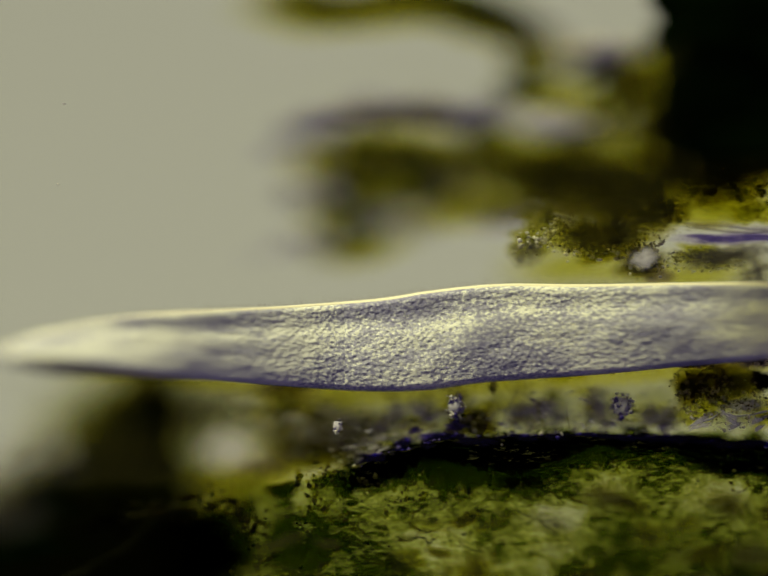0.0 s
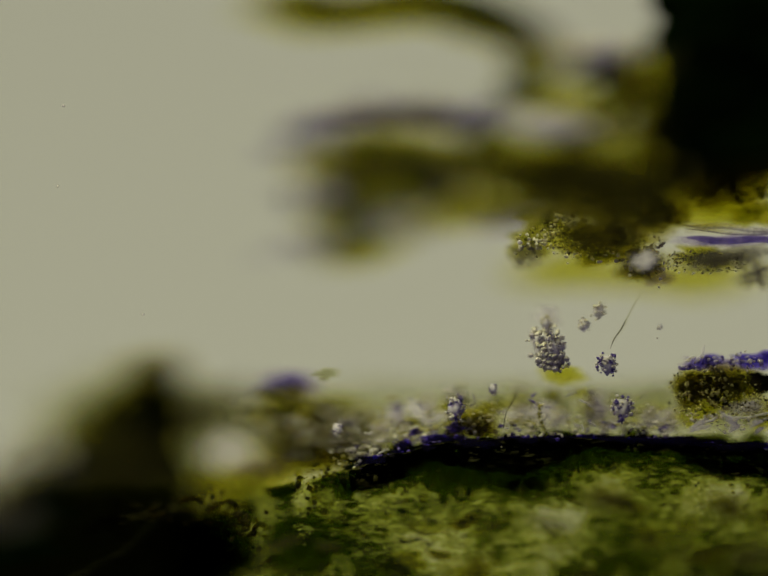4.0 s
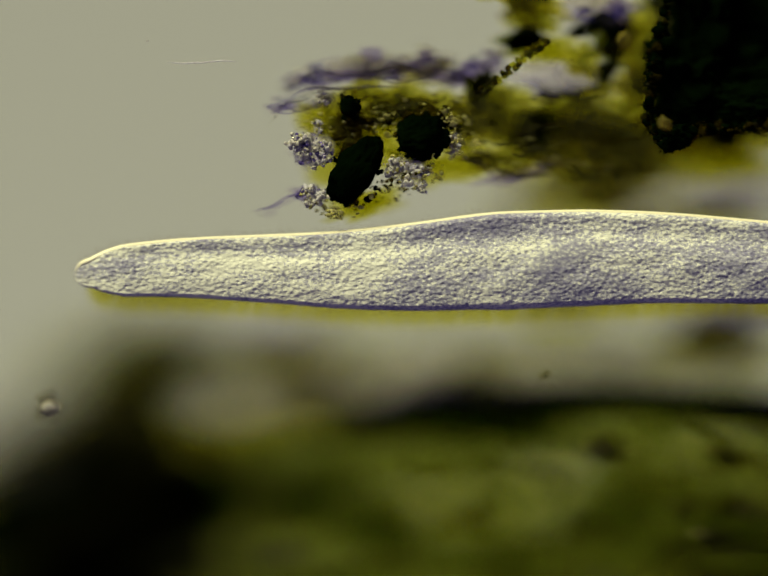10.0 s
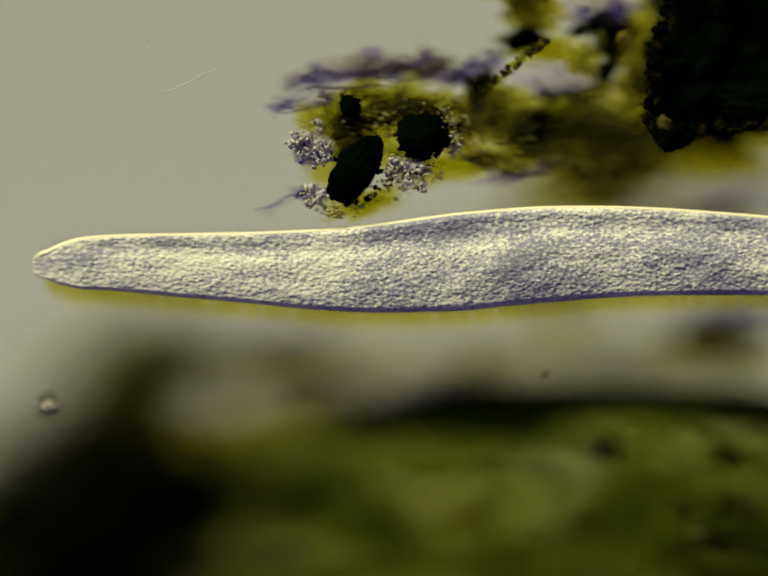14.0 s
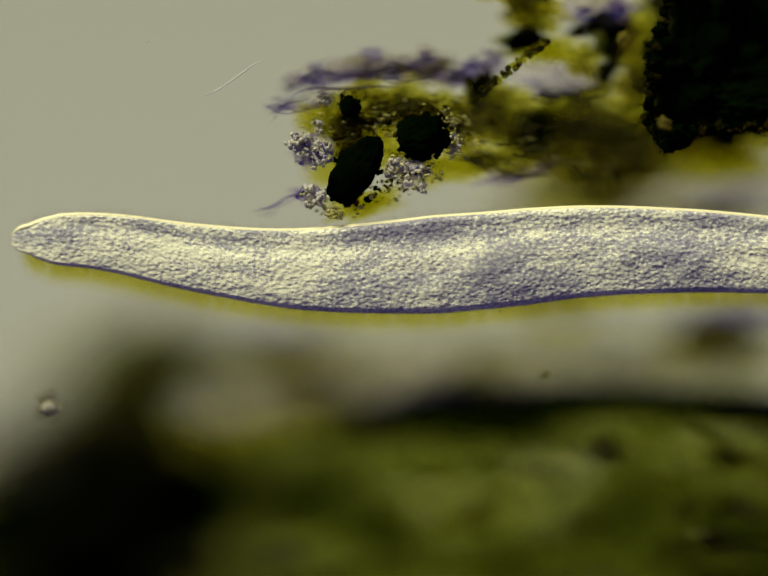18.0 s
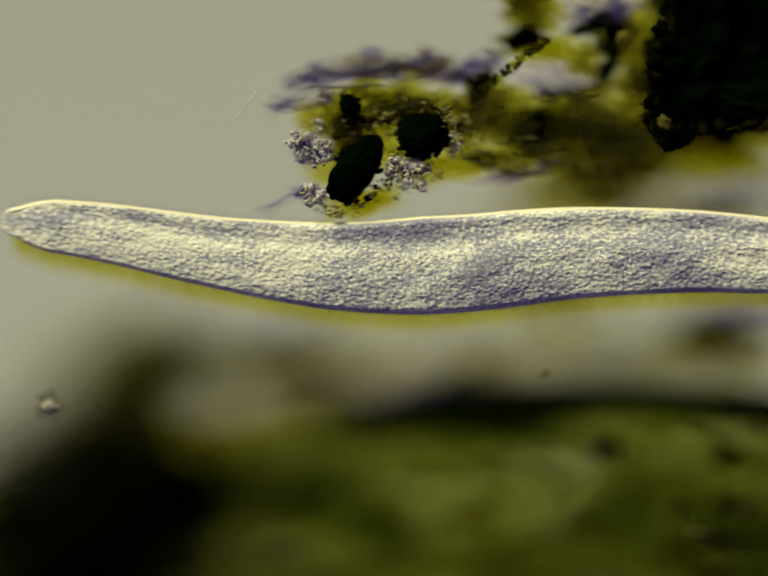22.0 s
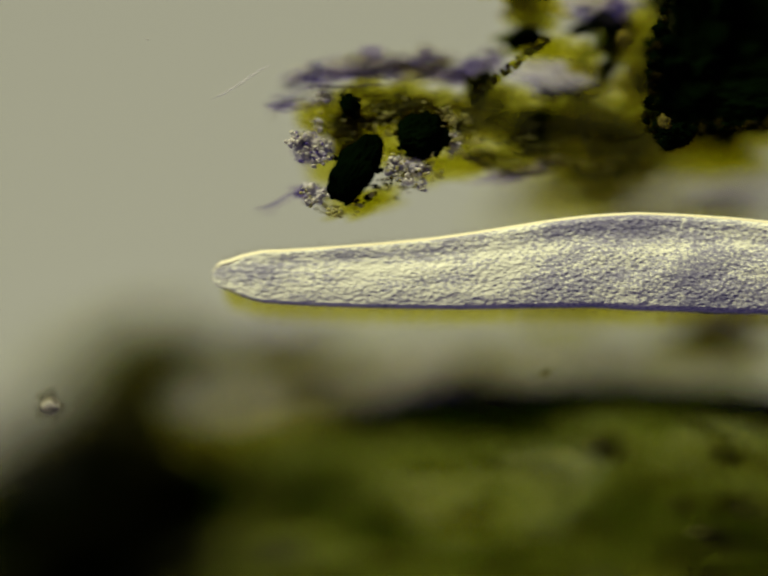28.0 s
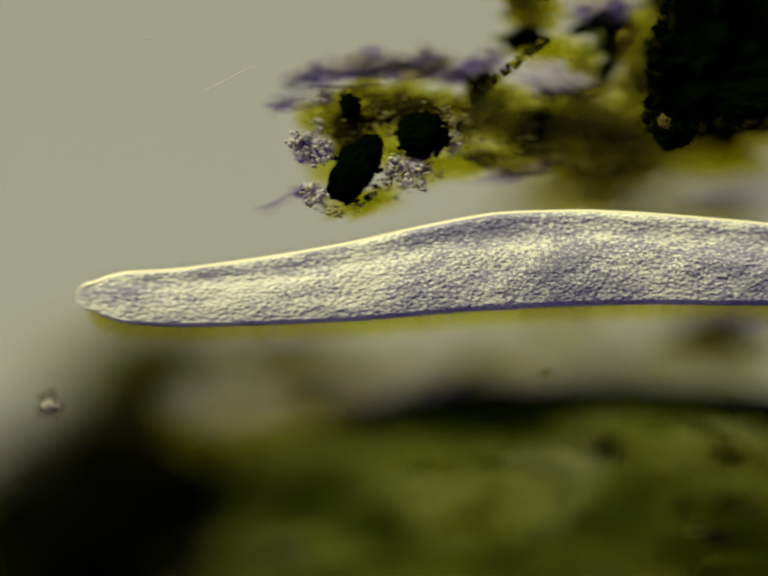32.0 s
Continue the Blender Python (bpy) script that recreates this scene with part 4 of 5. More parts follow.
def crust(root, px, py, f, rx, ry, n, mats):
    """An uneven crust of grains that have grown together."""
    knots = [(px + R.uniform(-0.8, 0.8) * rx, py + R.uniform(-0.8, 0.8) * ry, R.uniform(0.10, 0.24)) for _ in range(9)]
    scrap("grain_bed", root, "veil", px, py, f - 0.01, rx * 1.15, ry * 1.15, R.uniform(-20, 20))
    for kx, ky, kr in knots:
        for _ in range(2):
            q = R.uniform(0.18, 0.36) * min(rx, ry)
            blob("crust_lobe", root, R.choice(["pearl", "lilac", "pale", "veil"]), kx + R.gauss(0, 0.12) * rx, ky + R.gauss(0, 0.12) * ry, f - 0.006, q * 1.2, q * 0.8, q * 0.6, R.uniform(0, 180), rough=0.9, sub=3, freq=2.4)
    for _ in range(n // 2):
        kx, ky, kr = R.choice(knots)
        q = 0.001 * R.choice([1.4, 1.9, 2.6, 3.4, 4.4])
        pos = at(kx + R.gauss(0, kr * 1.2) * rx, ky + R.gauss(0, kr * 1.2) * ry, f + R.uniform(-0.006, 0.008))
        part("glassy_grain", lump(R.choice(mats), R.randrange(5), 2, 0.8, 1.8), root, "glassy grain", place(pos, root, (q * R.uniform(0.8, 1.6), q, q * 0.8), turn()))


def black_grain_clump():
    root = thing("detritus_clump", at(790, 300, 0.35), "ragged olive detritus clump around two black mineral grains", "detritus")
    blob("mineral_grain", root, "black", 862, 282, 0.5, 52, 45, 36, 8, 1, 0.22, 5, "round opaque black grain")
    blob("mineral_grain", root, "black", 727, 352, 0.5, 42, 75, 36, -34, 0, 0.19, 5, "long opaque black grain")
    blob("mineral_grain", root, "black", 712, 220, 0.5, 18, 20, 16, 0, 3, 0.3, 3, "small black grain")
    for px, py, rx, ry, mat, f in [(730, 240, 60, 60, "olive", 0.47), (800, 230, 90, 50, "olive", 0.46), (890, 230, 70, 45, "olive", 0.46), (760, 280, 60, 40, "haze", 0.47), (700, 300, 35, 60, "olive", 0.48),
                                   (830, 330, 60, 30, "olive", 0.48), (660, 370, 56, 40, "haze", 0.40), (660, 270, 60, 44, "haze", 0.40), (720, 435, 90, 30, "haze", 0.40), (850, 365, 80, 40, "haze", 0.40), (715, 265, 40, 50, "umber", 0.48), (790, 245, 60, 30, "olive", 0.47), (780, 310, 80, 56, "haze", 0.46), (640, 255, 60, 36, "haze", 0.45), (930, 355, 90, 36, "haze", 0.45), (740, 430, 90, 26, "haze", 0.47), (860, 232, 70, 26, "umber", 0.47), 
                                   (930, 290, 50, 45, "olive", 0.46), (960, 260, 60, 50, "umber", 0.45), (740, 200, 60, 36, "olive", 0.45), (950, 345, 80, 36, "haze", 0.40), (690, 260, 60, 70, "olive", 0.47), (740, 300, 60, 60, "olive", 0.47),
                                   (965, 235, 50, 44, "olive", 0.46), (1000, 262, 60, 46, "olive", 0.46), (800, 215, 80, 34, "olive", 0.47), (640, 310, 44, 28, "lilac", 0.48), (620, 405, 40, 14, "lilac", 0.46), (665, 205, 26, 20, "grey", 0.49)]:
        scrap("scrap", root, mat, px, py, f, rx, ry, R.uniform(-25, 25))
    speckle(root, "brown", [(740, 240, 0.48, 60, 50), (830, 230, 0.47, 90, 35), (920, 250, 0.46, 60, 50), (700, 290, 0.49, 30, 50)], 210, (2, 6), "brown_specks")
    speckle(root, "gold", [(650, 270, 0.47, 50, 50), (760, 260, 0.48, 60, 40), (850, 350, 0.49, 60, 40), (690, 430, 0.49, 50, 20), (930, 290, 0.47, 50, 50)], 320, (2, 5), "yellow_specks")
    speckle(root, "violet", [(640, 310, 0.5, 45, 32), (640, 402, 0.49, 40, 16), (720, 165, 0.41, 110, 24), (860, 160, 0.41, 90, 26), (600, 230, 0.42, 60, 16)], 260, (2, 5), "violet_specks")
    # crown of violet threads, a little lower
    for px, py, rx, ry in [(756, 126, 30, 22), (690, 165, 56, 13), (820, 150, 56, 13), (870, 158, 46, 14), (940, 172, 44, 22), (960, 160, 30, 30), (640, 180, 50, 9), (575, 232, 30, 9), (868, 122, 22, 14)]:
        scrap("violet_shred", root, "lilac", px, py, 0.45, rx, ry, R.uniform(-15, 15), "violet shred")
    for pts in ([(585, 195), (610, 170), (660, 158), (720, 165), (800, 172), (890, 165), (960, 180)], [(535, 235), (570, 225), (620, 235), (680, 215)], [(545, 250), (590, 215), (640, 190), (700, 185)],
                [(600, 205), (660, 185), (740, 190), (820, 185)], [(740, 160), (800, 140), (850, 150), (900, 170)]):
        for d in range(3):
            strand("thread", root, R.choice(["lilac", "grey", "lilac", "violet"]), [(x, y + d * R.uniform(-7, 7), 0.46 + 0.01 * d) for x, y in pts], R.uniform(0.8, 1.7))
    granules(root, "violet", 810, 155, 0.42, 100, 16, 7, (3, 7), "grain")
    granules(root, "pearl", 800, 148, 0.41, 110, 18, 40, (3, 8), "grain")
    crown = [(585, 190, 0.41), (630, 165, 0.41), (690, 172, 0.40), (750, 150, 0.40), (820, 165, 0.40), (880, 150, 0.40), (940, 170, 0.40)]
    ragged(root, ["pale", "pearl", "pale", "violet", "veil", "navy"], crown, 210, (2.5, 8.5), 12, "froth")
    ragged(root, ["violet", "navy", "lilac"], [(q[0], q[1] + 12, 0.40) for q in crown], 80, (3, 10), 8, "froth")
    for _ in range(40):
        scrap("froth", root, R.choice(["veil", "veil", "lilac", "haze"]), R.uniform(640, 930), R.gauss(168, 12), R.uniform(0.37, 0.42), R.uniform(16, 40), R.uniform(8, 16), R.uniform(-25, 25), "lilac-white froth")
    granules(root, "pale", 640, 235, 0.40, 75, 22, 12, (3, 8), "grain")
    granules(root, "pale", 800, 150, 0.40, 110, 26, 34, (5, 11), "grain")
    granules(root, "pale", 870, 130, 0.40, 18, 18, 10, (6, 10), "grain")
    for cx, cy, rx, ry in ((862, 282, 54, 46), (727, 352, 46, 66), (712, 224, 20, 22)):
        for _ in range(16):
            g, s = R.uniform(0, 6.283), R.uniform(2.5, 8)
            blob("crumb", root, R.choice(["black", "black", "brown"]), cx + rx * math.cos(g), cy + ry * math.sin(g), 0.5, s, s * 0.8, s * 0.7, R.uniform(0, 180), rough=0.9, sub=2)
    ragged(root, ["brown", "umber", "olive", "gold"], [(690, 200, 0.49), (725, 250, 0.49), (770, 255, 0.49), (840, 228, 0.49), (905, 240, 0.49), (935, 265, 0.49)], 130, (2, 9), 12, "grain")
    ragged(root, ["brown", "umber", "gold"], [(700, 425, 0.5), (770, 400, 0.5), (800, 370, 0.5), (870, 345, 0.5)], 60, (2, 6), 9, "grain")
    # glassy grains in the clear focus
    crust(root, 634, 312, 0.51, 42, 32, 230, ["pearl", "pearl", "pearl", "pale", "pale", "violet"])
    crust(root, 648, 262, 0.5, 12, 16, 16, ["pearl", "gold"])
    crust(root, 640, 402, 0.51, 26, 20, 100, ["pearl", "pearl", "pale", "gold"])
    crust(root, 662, 207, 0.49, 18, 11, 24, ["pale", "violet", "pearl"])
    crust(root, 838, 350, 0.51, 46, 26, 200, ["pearl", "pearl", "pale", "gold"])
    crust(root, 858, 382, 0.51, 12, 14, 24, ["pale", "gold"])
    crust(root, 926, 300, 0.5, 14, 24, 24, ["pearl", "gold"])
    granules(root, "gold", 682, 437, 0.51, 18, 9, 12, (4, 9), "glassy_grain", label="yellow grain")
    granules(root, "gold", 910, 255, 0.50, 24, 34, 12, (3, 7), "glassy_grain", label="yellow grain")
    granules(root, "brown", 860, 238, 0.50, 60, 14, 24, (3, 7), "grain")
    granules(root, "gold", 930, 300, 0.50, 20, 22, 12, (4, 8), "glassy_grain", label="yellow grain")
    granules(root, "brown", 720, 260, 0.49, 40, 50, 16, (5, 12), "grain")
    granules(root, "brown", 790, 400, 0.49, 60, 20, 12, (4, 8), "grain")
    for pts in ([(530, 450, 0.42), (555, 455, 0.42), (580, 425, 0.43), (610, 410, 0.45), (650, 400, 0.48)], [(800, 345, 0.5), (850, 330, 0.5), (900, 318, 0.5)], [(520, 440, 0.46), (580, 415, 0.47), (640, 400, 0.48)]):
        strand("tail", root, "lilac", pts, 2.6)


black_grain_clump()


def top_scraps():
    for px, py, rx, ry, ang, mat in [(640, -72, 150, 40, -4, "umber"), (820, -84, 140, 36, 0, "umber"), (960, -62, 110, 44, -18, "murk"), (1040, -36, 110, 34, -22, "navy")]:
        root = thing("floating_scrap", at(px, py, 0.5), "dark olive tissue scrap with a navy end", "debris", "drifting scraps")
        scrap("tissue", root, "olive", px, py + 12, 0.5, rx, ry, ang)
        scrap("tissue", root, mat, px, py - 4, 0.5, rx * 0.85, ry * 0.85, ang)
        scrap("tissue", root, "murk" if px > 900 else "umber", px, py - 16, 0.49, rx * 0.9, ry * 0.7, ang)
        scrap("tissue", root, "haze", px, py + 26, 0.5, rx * 1.1, ry * 0.8, ang)


top_scraps()


def bottom_bits():
    for px, py, rx, ry, f, n in [(1240, 955, 42, 34, 0.32, 40), (1450, 1140, 50, 30, 0.33, 30), (1390, 1080, 20, 14, 0.31, 16), (1480, 985, 60, 30, 0.26, 30), (1520, 1080, 40, 30, 0.28, 24)]:
        root = thing("brown_heap", at(px, py + 20, f - 0.02), "small heap of brown grains on the mat", "debris", "heaps on the mat")
        scrap("tissue", root, "umber", px, py, f - 0.01, rx, ry, R.uniform(-20, 20))
        scrap("tissue", root, "murk", px - 4, py + 4, f - 0.01, rx * 0.7, ry * 0.7, R.uniform(-20, 20))
        ragged(root, ["brown", "umber", "black", "olive", "gold"], [(px - rx * 0.6, py, f), (px, py - ry * 0.5, f), (px + rx * 0.6, py + ry * 0.4, f), (px, py + ry * 0.6, f)], n, (2.5, 8), rx * 0.22, "grain")
    root = thing("brown_rod", at(1450, 930, 0.30), "brown rod lying on the mat", "debris")
    strand("rod", root, "umber", [(1405, 905, 0.30), (1450, 930, 0.30), (1500, 962, 0.30)], 7, 2)


bottom_bits()
for px, py, f, r in ((130, 216, 0.0, 5), (118, 380, 0.0, 4), (292, 642, 0.0, 4), (1342, 690, 0.0, 4), (1020, 640, 0.48, 4), (300, 86, 0.5, 4)):
    root = thing("water_speck", at(px, py, f), "tiny pale speck drifting in the water", "speck", "specks in the water")
    part("grain", lump("pearl", 1, 2, 0.3), root, "", Matrix.LocRotScale(Vector((0, 0, 0)), None, (r / 2000, r / 2000, r / 2500)))
for px, py, f, rx, ry in ((664, 764, 0.0, 34, 14), (1112, 768, 0.5, 20, 13)):
    root = thing("clear_droplet", at(px, py, f), "faint flat clear droplet in the water", "droplet", "droplets in the water")
    scrap("film", root, "mist", px, py, f, rx, ry, 4)
drift_ball = thing("drifting_ball", at(103, 822, 0.56), "small grey ball drifting in the water", "grain")
part("body", lump("pale", 2, 3, 0.3), drift_ball, "", Matrix.LocRotScale(Vector((0, 0, 0)), None, (0.020, 0.018, 0.014)))
part("shell", flake("grey", 1), drift_ball, "", Matrix.LocRotScale(Vector((0.004, 0.002, 0.01)), None, (0.036, 0.034, 0.01)))
hair = thing("drifting_hair", at(500, 150, 0.5), "fine pale hair drifting in the water", "hair")
part("shaft", tube([(-0.066, -0.038, 0), (-0.036, -0.024, 0), (0.0, -0.001, 0), (0.034, 0.023, 0), (0.062, 0.036, 0)], 0.0018, "veil"), hair)


swimmer = thing("small_ciliate", at(-160, 700, 0.0), "small round pale ciliate darting through the water", "ciliate")
part("body", lump("pearl", 3, 3, 0.25), swimmer, "pale granular body", Matrix.LocRotScale(Vector((0, 0, 0)), None, (0.050, 0.044, 0.036)))
part("skin", lump("veil", 2, 3, 0.2), swimmer, "thin clear skin", Matrix.LocRotScale(Vector((0, 0, 0)), None, (0.060, 0.056, 0.044)))
for k in range(22):
    a = 2 * math.pi * k / 22
    part("cilium", tube([(0.052 * math.cos(a), 0.048 * math.sin(a), 0), (0.066 * math.cos(a + 0.1), 0.062 * math.sin(a + 0.1), 0), (0.078 * math.cos(a + 0.3), 0.072 * math.sin(a + 0.3), 0)], 0.0008, "mist", 4), swimmer)


# ---- the long ciliate ----
SEG, LENGTH = 0.032, 1.98
WIDTH_S = [0, 0.012, 0.03, 0.06, 0.10, 0.25, 0.45, 0.70, 0.87, 1.05, 1.30, 1.55, 1.8, 1.98]
WIDTH_W = [0.0, 0.036, 0.058, 0.085, 0.106, 0.123, 0.145, 0.180, 0.200, 0.196, 0.177, 0.157, 0.12, 0.02]


def half_width(s):
    return 0.5 * float(np.interp(max(0.0, min(LENGTH, s)), WIDTH_S, WIDTH_W))


ORGANELLES = [(R.uniform(0.35, 1.9), R.uniform(-0.06, 0.06), R.uniform(0.012, 0.04), R.uniform(0.008, 0.02), R.uniform(-0.3, 0.7), R.uniform(0.0006, 0.0018)) for _ in range(80)]


def tip_width(s):
    """The half width, rounded off at the snout."""
    return half_width(0.03) * math.sqrt(max(0.0, 1 - (1 - max(0.0, s) / 0.03) ** 2)) if s < 0.03 else half_width(s)


def bulge(s, y):
    """The swellings of the vacuoles and of the food in the body."""
    h = 0.0
    for s0, y0, rx, ry, tilt, up in ((1.00, 0.008, 0.085, 0.034, 0.35, 0.0045), (1.15, 0.012, 0.055, 0.026, 0.1, 0.0036), (1.24, -0.02, 0.05, 0.022, 0.4, 0.003), (0.90, -0.03, 0.05, 0.02, 0.5, 0.0025),
                                     (1.40, -0.012, 0.12, 0.014, -0.2, 0.003), (1.55, 0.02, 0.12, 0.018, 0.1, 0.003), *ORGANELLES):
        u, v = s - s0, y - y0
        u, v = u * math.cos(tilt) + v * math.sin(tilt), v * math.cos(tilt) - u * math.sin(tilt)
        d = (u / rx) ** 2 + (v / ry) ** 2
        if d < 1.6:
            h += up * max(0.0, 1 - d / 1.6) ** 0.7
    return h + 0.0014 * noise.noise(Vector((s * 22, y * 45, 0.5)))


def segment_mesh(k):
    """One ring of the body, centred on its middle; it slips a little way into both neighbours."""
    s0, s1 = k * SEG, (k + 1) * SEG
    mid = (s0 + s1) / 2
    lip = 0.010
    stations = [s0 - lip, s0, s0 + SEG * 0.2, s0 + SEG * 0.4, s0 + SEG * 0.6, s0 + SEG * 0.8, s1, s1 + lip]
    if k == 0:
        stations = [0.0005, 0.003, 0.007, 0.012, 0.018, 0.025, s1, s1 + lip]
    n = 64
    verts, faces, body, grainy = [], [], [], []
    for s in stations:
        w = tip_width(s)
        if s < s0 or s > s1:
            w *= 0.975
        for j in range(n):
            a = 2 * math.pi * j / n
            c, d = math.cos(a), math.sin(a)
            q = abs(4 * ((j / n) % 0.5) - 1)
            band = 0.15
            if q > 0.5:
                v = (q - 0.5) / 0.5
                y, z = 1 - band + band * math.sin(v * math.pi / 2), 0.12 + 0.28 * math.cos(v * math.pi / 2)
            else:
                y, z = (1 - band) * q / 0.5, 0.40 + 0.06 * (1 - (q / 0.5) ** 2)
            y, z = w * math.copysign(y, c), w * math.copysign(z, d if abs(d) > 1e-6 else 1)
            g = Vector((s * 9, y * 14, z * 14))
            z *= 1 + 0.05 * noise.noise(g)
            if z > 0 and w > 0.01:
                # groove and swell shaped in to give the lilac and yellow shading bands
                z += min(1.0, s / 0.14) * w * (0.030 * math.exp(-((y / w + 0.5) / 0.3) ** 2) - 0.085 * math.exp(-((y / w - 0.52) / 0.24) ** 2))
            if z > 0 and abs(y) < 0.8 * w:
                z += bulge(s, y) * min(1.0, (0.8 - abs(y) / w) * 5)
            verts.append((s - mid, y, z))
            body.append((s, y, z))
            u, v = (s - 1.00) * 0.94 + (y - 0.008) * 0.34, (y - 0.008) * 0.94 - (s - 1.00) * 0.34
            grainy.append(1 - 0.75 * max(0.0, 1 - (u / 0.085) ** 4 - (v / 0.030) ** 4))
    for i in range(len(stations) - 1):
        for j in range(n):
            a, b = i * n + j, i * n + (j + 1) % n
            faces.append([a, a + n, b + n, b])
    if k == 0:
        faces.append(list(range(n)))
    if k == int(LENGTH / SEG) - 1:
        faces.append([(len(stations) - 1) * n + j for j in range(n)][::-1])
    return mesh("body_ring", verts, faces, "skin", True, grainy, body)


def lit_rim_mesh(k):
    """The lit edge along the upper flank of one ring, as a smooth raised pale strip."""
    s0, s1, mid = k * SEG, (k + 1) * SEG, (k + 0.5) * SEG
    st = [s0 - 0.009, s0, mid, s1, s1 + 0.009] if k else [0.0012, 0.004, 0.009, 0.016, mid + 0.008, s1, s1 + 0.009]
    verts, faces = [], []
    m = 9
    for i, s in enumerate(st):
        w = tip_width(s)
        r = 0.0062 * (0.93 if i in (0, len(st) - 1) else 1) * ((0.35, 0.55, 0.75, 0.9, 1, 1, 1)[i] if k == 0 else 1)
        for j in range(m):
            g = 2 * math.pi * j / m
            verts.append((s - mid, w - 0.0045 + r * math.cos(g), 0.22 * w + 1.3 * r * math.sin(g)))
    for i in range(len(st) - 1):
        for j in range(m):
            p, q = i * m + j, i * m + (j + 1) % m
            faces.append([p, p + m, q + m, q])
    faces += [list(range(m)), [(len(st) - 1) * m + j for j in range(m)][::-1]]
    return mesh("pellicle", verts, faces, "pellicle")


def cilia_mesh(k):
    """The fringe of fine hairs on both flanks of one ring."""
    s0, mid = k * SEG, (k + 0.5) * SEG
    verts, faces, th = [], [], []
    for i in range(9):
        s = s0 + SEG * (i + 0.5) / 9
        w = half_width(s)
        for side in (1, -1):
            L = R.uniform(0.010, 0.024) * (1.0 if side > 0 else 0.7)
            lean = R.uniform(-0.016, 0.004)
            b = len(verts)
            for x, y, z in ((-0.0006, 0, 0), (0.0006, 0, 0), (0, 0, 0.001), (lean, L, 0)):
                verts.append((s - mid + x, side * (w * 0.97 + y), z + R.uniform(-0.002, 0.002)))
                th.append(0.3)
            faces += [[b, b + 1, b + 3], [b + 1, b + 2, b + 3], [b + 2, b, b + 3], [b, b + 2, b + 1]]
    return mesh("cilia", verts, faces, "grey", False, th)


def glow_strip_mesh(k):
    """The yellow glow along the lower flank, as a thin tinted film; it fades into the films of both neighbours."""
    mid = (k + 0.5) * SEG
    verts, faces, th = [], [], []
    outs = [-0.012, 0.0, 0.010, 0.020, 0.032, 0.048]
    tt = [0.62, 0.62, 0.55, 0.34, 0.11, 0.0]
    along = [(-1, 0.0), (-0.5, 0.5), (0, 1.0), (0.5, 0.5), (1, 0.0)]
    for z in (0.003, -0.003):
        for u, q in along:
            s = max(0.004, mid + u * SEG)
            w = half_width(s)
            for o, v in zip(outs, tt):
                verts.append((s - mid, -(w + o), z * (1 - max(0, o) / 0.062)))
                th.append(v * q)
    m, n = len(outs), len(along)
    for side in (0, 1):
        for c in range(n - 1):
            for i in range(m - 1):
                p = side * m * n + c * m + i
                f = [p, p + 1, p + m + 1, p + m]
                faces.append(f if side == 0 else f[::-1])
    return mesh("slime_coat", verts, faces, "coat", True, th)


worm = thing("ciliate", at(1300, 560, 0.5), "long pale granular ciliate with a rounded snout, swimming among debris", "ciliate")
worm.location = (0, 0, 0)
RINGS = []
for k in range(int(LENGTH / SEG)):
    ring = part("body_ring", segment_mesh(k), worm)
    tagged(part("cilia", cilia_mesh(k), ring, "fine hair fringe"), kind="stuff")
    # pale strip imitates the bright edge on the side towards the beam
    part("pellicle", lit_rim_mesh(k), ring, "bright yellowish strip for the lit upper edge")
    if k > 0:
        part("slime_coat", glow_strip_mesh(k), ring, "thin tinted film for the yellow glow below the flank")
    RINGS.append(ring)


# ---- all that moves ----
# time, height of snout and trunk, then the middle line from the snout backwards (across, down)
EARLY = [
    (0.0, 0.32, -0.02, [(2, 728), (200, 713), (400, 705), (600, 707), (800, 704), (1000, 681), (1200, 674), (1400, 663), (1640, 652)]),
    (0.3, 0.32, -0.02, [(12, 722), (200, 713), (400, 705), (600, 707), (800, 704), (1000, 681), (1200, 672), (1400, 660), (1640, 650)]),
    (0.6, 0.02, -0.14, [(385, 738), (530, 725), (672, 715), (1000, 688), (1250, 672), (1465, 660), (1640, 650)]),
    (0.8, -0.24, -0.26, [(850, 700), (950, 680), (1050, 667), (1200, 656), (1400, 646), (1640, 632)]),
    (1.0, -0.30, -0.30, [(1045, 685), (1140, 666), (1232, 654), (1400, 642), (1535, 630), (1700, 620)]),
    (1.2, -0.30, -0.30, [(1260, 678), (1350, 655), (1450, 640), (1560, 625), (1750, 610)]),
    (1.4, -0.30, -0.30, [(1350, 660), (1450, 636), (1560, 620), (1750, 600)]),
    (1.7, -0.30, -0.30, [(1500, 610), (1600, 590), (1750, 580)]),
    (2.0, -0.30, -0.30, [(1720, 585), (1850, 575), (1950, 570)]),
    (4.2, 0.48, 0.48, [(1720, 585), (1850, 575), (1950, 570)]),
    (4.8, 0.48, 0.48, [(1150, 660), (1300, 630), (1450, 610), (1600, 610)]),
    (5.2, 0.48, 0.48, [(760, 680), (950, 655), (1150, 635), (1400, 625), (1620, 630)]),
]
